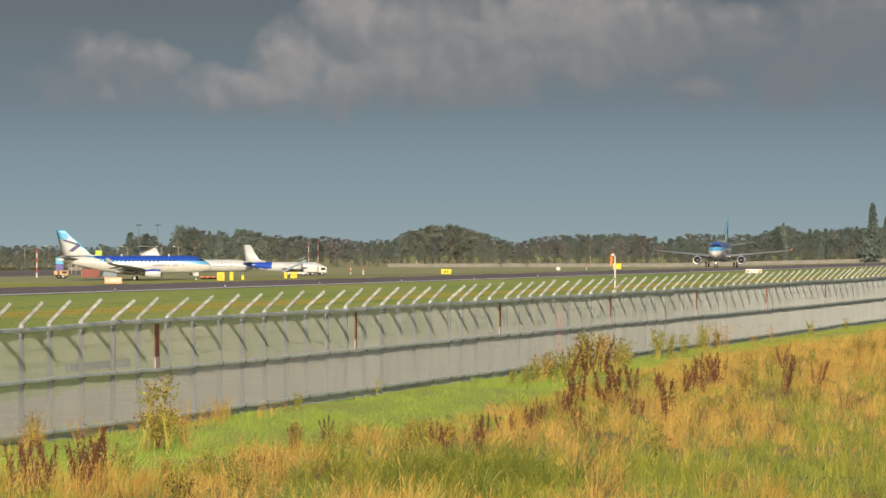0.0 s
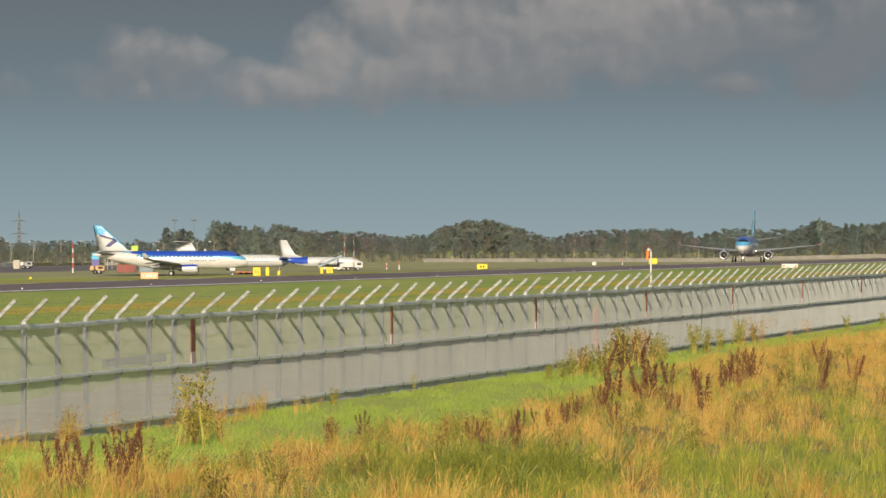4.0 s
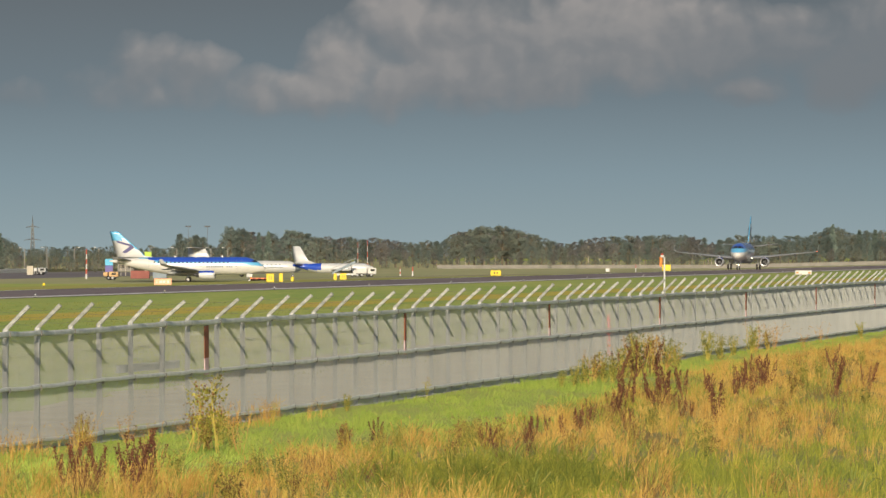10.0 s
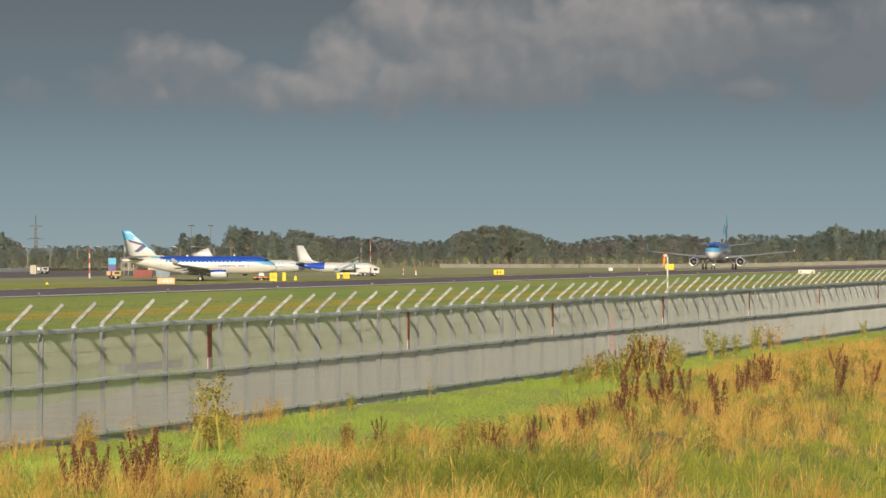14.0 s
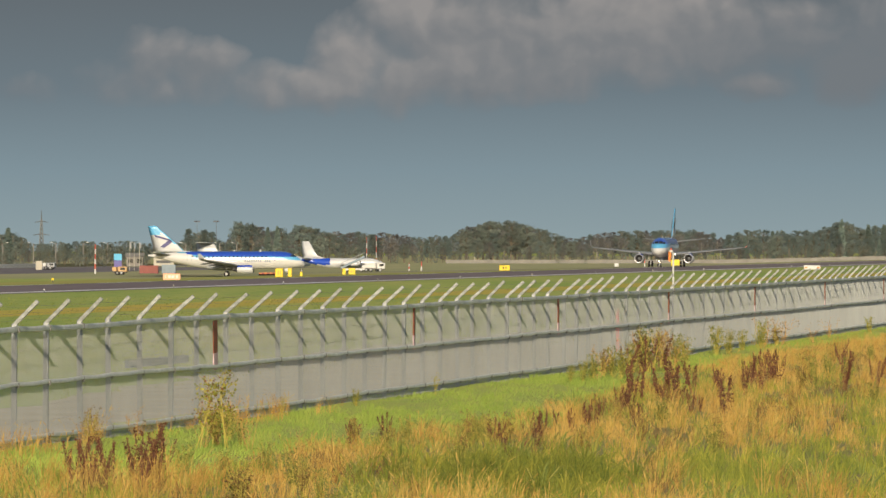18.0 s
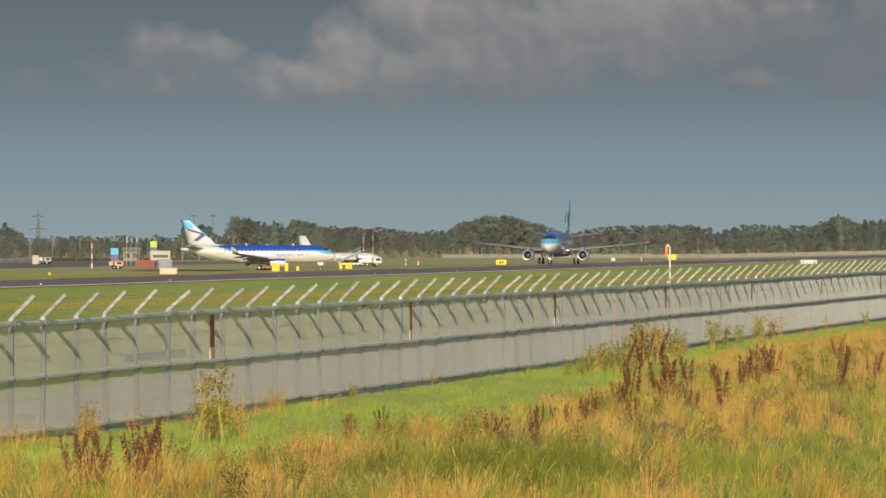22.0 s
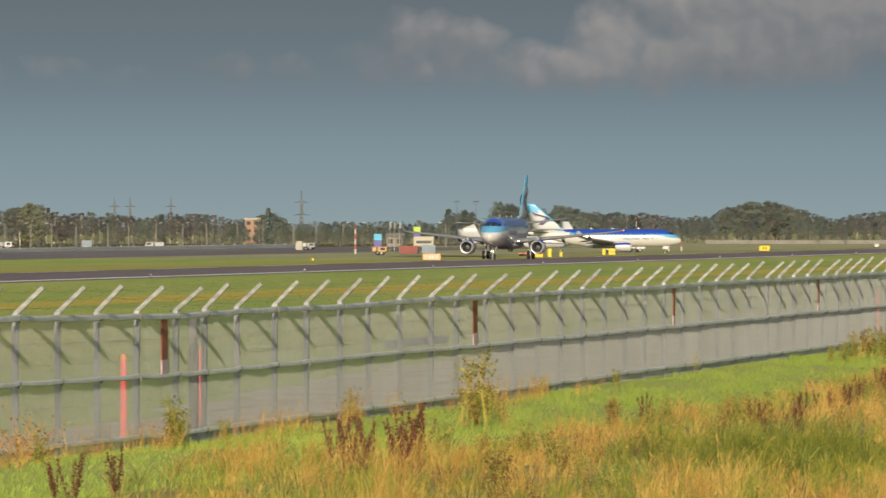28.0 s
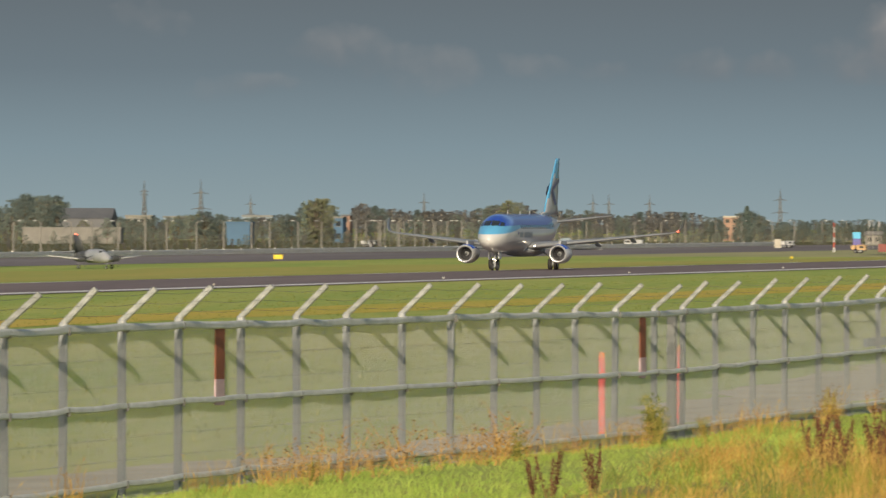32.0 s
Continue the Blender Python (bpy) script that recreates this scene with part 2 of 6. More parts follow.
def livery_paint():
    """White hull, royal blue crown above the windows, sky blue round the nose."""
    m = shade("airliner_livery", (0.54, 0.535, 0.52), (0.49, 0.485, 0.47), 0.5, 0.28, fine=4, spec=0.5)
    t = m.node_tree
    b = t.nodes["Principled BSDF"]
    hull = b.inputs["Base Color"].links[0].from_socket
    sp = t.nodes.new("ShaderNodeSeparateXYZ")
    t.links.new(t.nodes["Texture Coordinate"].outputs["Object"], sp.inputs[0])

    def op(kind, a, c):
        n = t.nodes.new("ShaderNodeMath")
        n.operation = kind
        for i, v in enumerate((a, c)):
            if isinstance(v, (int, float)):
                n.inputs[i].default_value = v
            else:
                t.links.new(v, n.inputs[i])
        return n.outputs[0]

    Y, Z = sp.outputs["Y"], sp.outputs["Z"]

    def line(points):
        """Height of a border along the hull."""
        n = t.nodes.new("ShaderNodeFloatCurve")
        c = n.mapping.curves[0]
        while len(c.points) < len(points):
            c.points.new(0.5, 0.5)
        for p, (y, z) in zip(c.points, points):
            p.location = (y / 30, z / 6)
            p.handle_type = "VECTOR"
        n.mapping.update()
        t.links.new(op("DIVIDE", Y, 30.0), n.inputs["Value"])
        return op("MULTIPLY", n.outputs[0], 6.0)

    blue = op("GREATER_THAN", Z, line(((0, 5.6), (1.15, 5.2), (1.4, 3.78), (2.6, 3.76), (4.6, 3.8), (6, 3.82), (18, 3.82), (22.2, 4.25), (23.2, 5.6), (30, 5.9))))
    low = op("GREATER_THAN", Z, line(((0, 3.04), (1.0, 3.08), (2.5, 3.16), (4.5, 3.36), (6.8, 3.6), (8.5, 3.64), (17, 3.64), (17.6, 3.5), (20.6, 3.5), (21.4, 4.4), (24, 4.45), (25, 5.7), (30, 5.9))))
    out = hull
    for fac, rgb in ((low, (0.10, 0.34, 0.56)), (blue, (0.018, 0.06, 0.36))):
        n = t.nodes.new("ShaderNodeMix")
        n.data_type = "RGBA"
        t.links.new(fac, n.inputs[0])
        t.links.new(out, n.inputs[6])
        n.inputs[7].default_value = (*rgb, 1)
        out = n.outputs[2]
    t.links.new(out, b.inputs["Base Color"])
    b.inputs["Coat Weight"].default_value = 0.9
    b.inputs["Coat Roughness"].default_value = 0.08
    return m


M_LIVERY = livery_paint()
# plants
M_BARK = shade("bark", (0.10, 0.085, 0.06), (0.17, 0.14, 0.10), 1.5, 0.9, each=0.2)
M_BIRCH = shade("pale_birch_bark", (0.42, 0.38, 0.31), (0.26, 0.23, 0.18), 1.0, 0.85, each=0.2)
# leaf colours lightened and greyed towards blue: distance haze mixed into the foliage itself
M_LEAF_A = blade_paint("hazed_leaves_olive", ((0, (0.182, 0.215, 0.185)), (0.6, (0.205, 0.236, 0.195)), (1, (0.235, 0.257, 0.205))), translucent=0.5)
M_LEAF_B = blade_paint("hazed_leaves_brown", ((0, (0.182, 0.182, 0.178)), (0.6, (0.20, 0.198, 0.187)), (1, (0.225, 0.215, 0.193))), translucent=0.5)
M_LEAF_C = blade_paint("hazed_leaves_dark", ((0, (0.142, 0.182, 0.168)), (0.6, (0.162, 0.20, 0.18)), (1, (0.182, 0.217, 0.187))), translucent=0.5)
M_LEAF_D = blade_paint("hazed_leaves_yellow", ((0, (0.215, 0.23, 0.145)), (0.6, (0.26, 0.27, 0.155)), (1, (0.30, 0.295, 0.165))), translucent=0.5)
M_NEEDLE = blade_paint("hazed_needles", ((0, (0.11, 0.15, 0.138)), (0.7, (0.135, 0.175, 0.148)), (1, (0.16, 0.195, 0.155))), translucent=0.3)
M_LAWN = blade_paint("lawn_blades", ((0, (0.25, 0.365, 0.065)), (0.4, (0.355, 0.47, 0.085)), (0.75, (0.45, 0.54, 0.11)), (1, (0.58, 0.54, 0.15))), translucent=0.45, patch=0.55)
M_STRAW = blade_paint("straw_blades", ((0, (0.27, 0.13, 0.04)), (0.22, (0.43, 0.235, 0.055)), (0.5, (0.61, 0.39, 0.095)), (0.75, (0.76, 0.51, 0.15)), (1, (0.60, 0.455, 0.085))), translucent=0.4, patch=0.6)
M_GREENTALL = blade_paint("tall_green_blades", ((0, (0.09, 0.13, 0.025)), (0.3, (0.165, 0.20, 0.035)), (0.6, (0.285, 0.30, 0.045)), (0.85, (0.46, 0.41, 0.065)), (1, (0.54, 0.40, 0.08))), translucent=0.45, patch=0.6)
M_DOCK = blade_paint("dock_seed", ((0, (0.0766, 0.0286, 0.0166)), (0.6, (0.127, 0.049, 0.029)), (1, (0.194, 0.0816, 0.0435))), translucent=0.1)
M_DOCKSTEM = shade("dock_stem", (0.14, 0.06, 0.035), (0.2, 0.10, 0.05), 4, 0.8)
M_WEED = blade_paint("weed_leaves", ((0, (0.14, 0.15, 0.03)), (0.4, (0.27, 0.27, 0.05)), (0.7, (0.42, 0.37, 0.06)), (0.8, (0.20, 0.09, 0.045)), (1, (0.26, 0.12, 0.05))))
M_WEEDB = blade_paint("weed_leaves_brown", ((0, (0.10, 0.06, 0.03)), (0.5, (0.20, 0.12, 0.045)), (1, (0.33, 0.20, 0.065))))
M_WEEDG = blade_paint("weed_leaves_green", ((0, (0.10, 0.13, 0.03)), (0.6, (0.17, 0.20, 0.045)), (1, (0.30, 0.26, 0.07))))
M_DRYSTEM = shade("dry_weed_stem", (0.52, 0.33, 0.10), (0.42, 0.22, 0.08), 4, 0.8)
M_STEM = shade("weed_stem", (0.34, 0.30, 0.055), (0.44, 0.35, 0.08), 4, 0.8)


# ---- mesh helpers ----
def part(name, bm, material, parent=None, label="", smooth=False):
    """Links a bmesh as one mesh object."""
    me = bpy.data.meshes.new(name)
    bm.normal_update()
    bm.to_mesh(me)
    bm.free()
    for m in (material if isinstance(material, (list, tuple)) else [material]):
        me.materials.append(m)
    if smooth:
        for p in me.polygons:
            p.use_smooth = True
    ob = new(name, me)
    ob.parent = parent
    if label:
        ob["label"] = label
    return ob


def raw(name, verts, faces, material, parent=None, normals=None):
    """Links many small faces, given as arrays, as one mesh object."""
    me = bpy.data.meshes.new(name)
    me.from_pydata(verts, [], faces)
    me.materials.append(material)
    if normals is not None:
        me.polygons.foreach_set("use_smooth", np.ones(len(me.polygons), bool))
        me.normals_split_custom_set_from_vertices(normals)
    ob = new(name, me)
    ob.parent = parent
    return ob


def base(name, label, category, group="", m=None):
    ob = tagged(new(name), label, category, group)
    ob.empty_display_size = 0.3
    if m is not None:
        ob.matrix_basis = m
    return ob


def block(bm, x0, y0, z0, x1, y1, z1, bevel=0.0):
    r = bmesh.ops.create_cube(bm, size=1)
    bmesh.ops.transform(bm, matrix=Matrix.Translation(((x0 + x1) / 2, (y0 + y1) / 2, (z0 + z1) / 2)) @ Matrix.Diagonal((abs(x1 - x0), abs(y1 - y0), abs(z1 - z0), 1)), verts=r["verts"])
    if bevel:
        bmesh.ops.bevel(bm, geom=list({e for v in r["verts"] for e in v.link_edges}), offset=bevel, segments=1, affect="EDGES")
    return bm


def blk(*a, bevel=0.0):
    return block(bmesh.new(), *a, bevel=bevel)


def rod(bm, a, b, r0, r1=None, n=8, caps=True):
    """A tapered rod from a to b."""
    a, b = Vector(a), Vector(b)
    r1 = r0 if r1 is None else r1
    q = (b - a).to_track_quat("Z", "Y")
    rings = []
    for p, r in ((a, r0), (b, r1)):
        rings.append([bm.verts.new(p + q @ Vector((r * math.cos(2 * math.pi * i / n), r * math.sin(2 * math.pi * i / n), 0))) for i in range(n)])
    for i in range(n):
        bm.faces.new((rings[0][i], rings[0][(i + 1) % n], rings[1][(i + 1) % n], rings[1][i]))
    if caps:
        bm.faces.new(rings[0][::-1])
        bm.faces.new(rings[1])
    return bm


def rods(*specs, n=8):
    bm = bmesh.new()
    for s in specs:
        rod(bm, *s, n=n)
    return bm


def loft(bm, sections, n=28, index=None, closed=True):
    """A skin through rings (y, x, z, half width, half height) along y."""
    rings = []
    for y, x, z, rx, rz in sections:
        rings.append([bm.verts.new((x + rx * math.cos(2 * math.pi * (i + 0.5) / n), y, z + rz * math.sin(2 * math.pi * (i + 0.5) / n))) for i in range(n)])
    for a, b in zip(rings, rings[1:]):
        for i in range(n):
            f = bm.faces.new((a[i], a[(i + 1) % n], b[(i + 1) % n], b[i]))
            f.smooth = True
            if index:
                f.material_index = index(f.calc_center_median())
    if closed:
        bm.faces.new(rings[0]).smooth = True
        bm.faces.new(rings[-1][::-1]).smooth = True
    return bm


FOIL = ((0, 0), (0.03, 0.45), (0.12, 0.85), (0.32, 1.0), (0.62, 0.65), (1.0, 0.04), (0.62, -0.4), (0.32, -0.6), (0.12, -0.55), (0.03, -0.32))


def wing(bm, stations, upright=False, index=None):
    """A wing skin through stations (span, leading edge y, z, chord, thickness)."""
    rings = []
    for s, y, z, c, t in stations:
        ring = []
        for a, b in FOIL:
            if upright:
                ring.append(bm.verts.new((b * t * 0.5, y + a * c, z)))
            else:
                ring.append(bm.verts.new((s, y + a * c, z + b * t * 0.6)))
        rings.append(ring)
    n = len(FOIL)
    for a, b in zip(rings, rings[1:]):
        for i in range(n):
            f = bm.faces.new((a[i], a[(i + 1) % n], b[(i + 1) % n], b[i]))
            f.smooth = True
            if index:
                f.material_index = index(f.calc_center_median())
    for r in (rings[0], rings[-1]):
        f = bm.faces.new(r)
        if index:
            f.material_index = index(f.calc_center_median())
    bmesh.ops.recalc_face_normals(bm, faces=bm.faces)
    return bm


def disc_ring(bm, c, r0, r1, y0, y1, n=24):
    """A tube wall round the y axis."""
    rings = [[bm.verts.new((c[0] + r * math.cos(2 * math.pi * i / n), c[1] + y, c[2] + r * math.sin(2 * math.pi * i / n))) for i in range(n)] for r, y in ((r0, y0), (r1, y1))]
    for i in range(n):
        bm.faces.new((rings[0][i], rings[0][(i + 1) % n], rings[1][(i + 1) % n], rings[1][i])).smooth = True
    return rings


# ---- ground ----
def sheet(name, qs, ls, mat, lift=0.0):
    bm = bmesh.new()
    vs = [[bm.verts.new(plan(q, l, level(q) + lift)) for q in qs] for l in ls]
    for i in range(len(ls) - 1):
        for j in range(len(qs) - 1):
            bm.faces.new((vs[i][j], vs[i + 1][j], vs[i + 1][j + 1], vs[i][j + 1]))
    return tagged(part(name, bm, mat), kind="structure")


tagged(sheet("ground", [-2500, -600, 0, 15, 40, 90, 120, 136, 157, 171, 180, 200, 230, 270, 330, 420, 700, 1500, 3500, 4700], [-3000, -1000, -300, 0, 100, 200, 300, 500, 700, 1000, 1400, 2000, 2600, 3400, 4700], M_FIELD), "flat airfield grass, green with yellowed streaks", "grass")
runway = sheet("runway", [133.5, 157, 171], [-600 + 120 * i for i in range(26)], M_ASPHALT, 0.03)
tagged(runway, "dark worn asphalt runway with a white edge line", "runway")
tagged(sheet("taxiway", [334, 350, 391.5], [-300, 300, 800, 1300, 1720, 2010], M_TAXI, 0.04), "grey asphalt taxiway beyond the runway", "taxiway")
tagged(sheet("taxiway", [392, 404], [-300, 200, 800, 1300, 1800, 2280], M_TAXI, 0.05), "grey asphalt apron strip by the lamp posts", "taxiway")
tagged(sheet("taxiway", [181.5, 215, 290], [1500, 1540], M_TAXI, 0.04), "asphalt link between apron and runway", "taxiway")
tagged(sheet("ground", [406.5, 450, 600, 1000, 1500], [-300, 300, 800, 1300, 1800, 2300], M_VERGE, 0.03), "dark rough verge under the far trees", "grass")
tagged(sheet("ground", [172, 180, 215, 270, 330, 420, 700], [1420, 1700, 2000, 2600, 3400], M_HAZEFIELD, 0.016), "pale dry grass beyond the runway, haze mixed into its colour", "grass")
for q0, q1, words in ((95.0, 103.0, "yellowed strip of grass before the runway"), (184.0, 262.0, "yellowing grass between runway and taxiway")):
    bm = bmesh.new()
    rows = []
    for i in range(150):
        l = -300 + 14 * i
        wob = (q1 - q0) * 0.25 * noise.noise((l * 0.02, q0, 1)) + (q1 - q0) * 0.12 * noise.noise((l * 0.11, q0, 5))
        wob2 = (q1 - q0) * 0.2 * noise.noise((l * 0.025, q0, 8)) + (q1 - q0) * 0.1 * noise.noise((l * 0.13, q0, 3))
        a, b = q0 + wob, q1 + wob2 + (0.5 * (q1 - q0) * min(1.0, max(0.0, (1320 - l) / 260)) if q0 > 150 else 0.0)
        rows.append([bm.verts.new(plan(q, l, level(q) + 0.012)) for q in (a, (2 * a + b) / 3, (a + 2 * b) / 3, b)])
    for a, b in zip(rows, rows[1:]):
        for j in range(3):
            bm.faces.new((a[j], b[j], b[j + 1], a[j + 1]))
    tagged(part("ground", bm, M_DRYFIELD if q0 < 150 else M_FARDRY), words, "grass", kind="structure")
bm = bmesh.new()
for q0 in (134.8, 167.6):
    l = -100.0
    while l < 2300:
        vs = [bm.verts.new(plan(q, m, level(q) + 0.036)) for q, m in ((q0, l), (q0 + 2.2, l), (q0 + 2.2, l + 39.6), (q0, l + 39.6))]
        bm.faces.new(vs)
        l += 40
part("edge_line", bm, M_LINE, runway, "white painted edge line")
bm = bmesh.new()
l = 0.0
while l < 2200:
    bm.faces.new([bm.verts.new(plan(q, m, level(q) + 0.036)) for q, m in ((156.3, l), (156.9, l), (156.9, l + 30), (156.3, l + 30))])
    l += 50
part("centre_line", bm, M_LINE, runway, "dashed white centre line")


def fence_point(L, z=0.0, off=0.0):
    q = FENCE_OFF + off
    return Vector((L * math.sin(FENCE) - q * math.cos(FENCE), L * math.cos(FENCE) + q * math.sin(FENCE), z))


def fence_turn(L, off=0.0, z=0.0):
    """A pose on the fence line: x along it, y towards the airfield."""
    p = fence_point(L, z, off)
    return pose(p.x, p.y, p.z, 0, 0, 90 - math.degrees(FENCE))


def fence_rise(L):
    """The ground lifts a little towards the near end."""
    return 0.1 + 0.24 * min(1.0, max(0.0, (152 - L) / 36))


bm = bmesh.new()
rng = random.Random(5)
Ls = [60 + 4 * i for i in range(150)]
left, right = [], []
for L in Ls:
    w = rng.uniform(-0.5, 0.5)
    left.append(bm.verts.new(fence_point(L, fence_rise(L) + 0.03, 1.6 + w)))
    rim = fence_point(L, 0, min(16.0, 4.8 + 0.075 * max(0.0, L - 165)) + 1.4 * rng.uniform(-0.5, 0.5))
    rim.z = max(fence_rise(L) - 0.02, ground_at(rim.x, rim.y) + 0.025)
    right.append(bm.verts.new(rim))
for i in range(len(Ls) - 1):
    bm.faces.new((left[i], left[i + 1], right[i + 1], right[i]))
tagged(part("perimeter_track", bm, M_GRAVEL), "pale gravel track along the inside of the fence", "track", kind="structure")
bm = bmesh.new()
offs = [-30, -22, -16, -12, -10, -8.6, -7.4, -6.4, -5.4, -4.4, -3.4, -2.4, -1.2, 0, 1.9]
vs = [[bm.verts.new(fence_point(L, fence_rise(L) + 0.05 + 0.12 * noise.noise((L * 0.07, o * 0.2, 0)), o)) for o in offs] for L in [90 + 3 * i for i in range(190)]]
for i, (a, b) in enumerate(zip(vs, vs[1:])):
    lawn = 6.2 - 3.0 * min(1, max(0, (90 + 3 * i - 205) / 60)) + 1.1 * noise.noise((i * 0.35, 0, 6))
    for j in range(len(offs) - 1):
        f = bm.faces.new((a[j], b[j], b[j + 1], a[j + 1]))
        f.smooth = True
        f.material_index = 1 if -offs[j + 1] > lawn - 0.5 else 0
tagged(part("meadow", bm, [M_SOIL, M_THATCH]), "rough meadow soil outside the fence", "meadow", kind="structure")

# ---- sky backdrop ----
bm = bmesh.new()
cols = [[bm.verts.new((4700 * math.sin(radians(k)), 4700 * math.cos(radians(k)), z)) for z in (-60, 300, 900)] for k in range(-36, 37, 2)]
for a, b in zip(cols, cols[1:]):
    for j in range(2):
        bm.faces.new((a[j], a[j + 1], b[j + 1], b[j]))
M_SKY = bpy.data.materials.new("cloudy_sky")
M_SKY.use_nodes = True
nt = M_SKY.node_tree
nt.nodes.remove(nt.nodes["Principled BSDF"])


def nd(kind, **inputs):
    n = nt.nodes.new(kind)
    for k, v in inputs.items():
        n.inputs[k].default_value = v
    return n


co = nd("ShaderNodeTexCoord")
sep = nd("ShaderNodeSeparateXYZ")
nt.links.new(co.outputs["Object"], sep.inputs[0])


def calc(op, a, b=None, c=None, clamp=False):
    n = nt.nodes.new("ShaderNodeMath")
    n.operation = op
    n.use_clamp = clamp
    for i, v in enumerate((a, b, c)):
        if v is None:
            continue
        if isinstance(v, (int, float)):
            n.inputs[i].default_value = v
        else:
            nt.links.new(v, n.inputs[i])
    return n.outputs[0]


def ramp(fac, stops):
    n = nt.nodes.new("ShaderNodeValToRGB")
    while len(n.color_ramp.elements) < len(stops):
        n.color_ramp.elements.new(0.5)
    for e, (p, c) in zip(n.color_ramp.elements, stops):
        e.position, e.color = p, (*c, 1)
    nt.links.new(fac, n.inputs["Fac"])
    return n.outputs["Color"]


def mixed(fac, a, b):
    n = nt.nodes.new("ShaderNodeMix")
    n.data_type = "RGBA"
    nt.links.new(fac, n.inputs[0])
    for s, v in ((n.inputs[6], a), (n.inputs[7], b)):
        if isinstance(v, tuple):
            s.default_value = (*v, 1)
        else:
            nt.links.new(v, s)
    return n.outputs[2]


SX, SZ = sep.outputs["X"], sep.outputs["Z"]
clear = ramp(calc("DIVIDE", SZ, 150.0), ((0.0, (0.262, 0.335, 0.355)), (0.3, (0.205, 0.275, 0.31)), (0.62, (0.148, 0.19, 0.217)), (1.0, (0.122, 0.145, 0.162))))
def clouds(sx, sz, dx=0.0, dz=0.0, detail=6.0, rough=0.52):
    v = nt.nodes.new("ShaderNodeCombineXYZ")
    nt.links.new(calc("MULTIPLY_ADD", SX, sx, dx), v.inputs[0])
    nt.links.new(calc("MULTIPLY_ADD", SZ, sz, dz), v.inputs[1])
    n = nd("ShaderNodeTexNoise", Scale=1.0, Detail=detail, Roughness=rough, Distortion=0.0)
    nt.links.new(v.outputs[0], n.inputs["Vector"])
    return n.outputs["Fac"]


def billows(x, z, scale):
    """Rounded heaps of cloud: smooth cells, pushed about by noise."""
    v = nt.nodes.new("ShaderNodeCombineXYZ")
    nt.links.new(x, v.inputs[0])
    nt.links.new(z, v.inputs[1])
    n = nt.nodes.new("ShaderNodeTexVoronoi")
    n.feature = "SMOOTH_F1"
    n.voronoi_dimensions = "2D"
    n.inputs["Scale"].default_value = scale
    n.inputs["Smoothness"].default_value = 0.7
    n.inputs["Detail"].default_value = 2.0
    n.inputs["Roughness"].default_value = 0.45
    nt.links.new(v.outputs[0], n.inputs["Vector"])
    return calc("SUBTRACT", 0.62, n.outputs["Distance"])


push_x, push_z = clouds(0.012, 0.016, 3.0, 8.0, 5.0, 0.55), clouds(0.012, 0.016, 17.0, 1.0, 5.0, 0.55)
WX, WZ = calc("MULTIPLY_ADD", calc("SUBTRACT", push_x, 0.5), 34.0, SX), calc("MULTIPLY_ADD", calc("SUBTRACT", push_z, 0.5), 28.0, SZ)
soft = clouds(0.006, 0.013, 4.0, 2.0, 2.0)
wisps = clouds(0.009, 0.03, 9.0, 4.0, 4.0)
# heaps of the cloud bank: centre, half width, half height, weight
HEAPS = ((-175, 115, 22, 20, 0.75), (-148, 104, 24, 18, 0.75), (-200, 100, 30, 16, 0.65), (-165, 92, 50, 12, 0.55), (-112, 93, 22, 16, 0.75), (-57, 112, 25, 25, 0.85), (-78, 92, 44, 14, 0.75), (-30, 100, 30, 20, 0.8),
         (-27, 138, 24, 22, 0.85), (20, 118, 50, 32, 0.95), (93, 128, 50, 32, 1.0), (60, 104, 60, 16, 0.8), (150, 126, 60, 26, 0.85), (186, 97, 34, 10, 0.6), (207, 126, 42, 22, 0.8), (240, 104, 30, 22, 0.75), (270, 130, 50, 24, 0.85), (330, 112, 60, 30, 0.8),
         (-245, 96, 30, 12, 0.5), (-292, 95, 36, 15, 0.5), (-462, 92, 46, 20, 0.55), (-506, 104, 32, 18, 0.6), (-562, 80, 42, 10, 0.48), (-620, 118, 70, 18, 0.3), (-370, 92, 60, 12, 0.36))


def bank(dx, dz):
    """How thick the cloud is, at the place or a step away from it."""
    x, z = calc("ADD", WX, dx), calc("ADD", WZ, dz)
    total = None
    for cx, cz, rx, rz, w in HEAPS:
        gx, gz = calc("MULTIPLY", calc("SUBTRACT", x, cx), 0.85 / rx), calc("MULTIPLY", calc("SUBTRACT", z, cz), 0.9 / rz)
        g = calc("SUBTRACT", w, calc("MULTIPLY", calc("MULTIPLY_ADD", gx, gx, calc("MULTIPLY", gz, gz)), 0.62))
        total = g if total is None else calc("SMOOTH_MAX", total, g, 0.2)
    return calc("ADD", total, calc("ADD", calc("MULTIPLY", billows(x, z, 0.024), 0.4), calc("MULTIPLY", billows(x, z, 0.06), 0.2)))


body = bank(0.0, 0.0)
toward = bank(5.0, 6.0)
cover = calc("MULTIPLY", calc("MULTIPLY", calc("SUBTRACT", body, 0.16), 2.0, clamp=True), calc("MULTIPLY", calc("SUBTRACT", SZ, 62.0), 0.045, clamp=True))
cover = calc("MULTIPLY", cover, calc("MINIMUM", calc("MAXIMUM", calc("MULTIPLY_ADD", SX, 0.0021, 1.0), 0.36), 0.88))
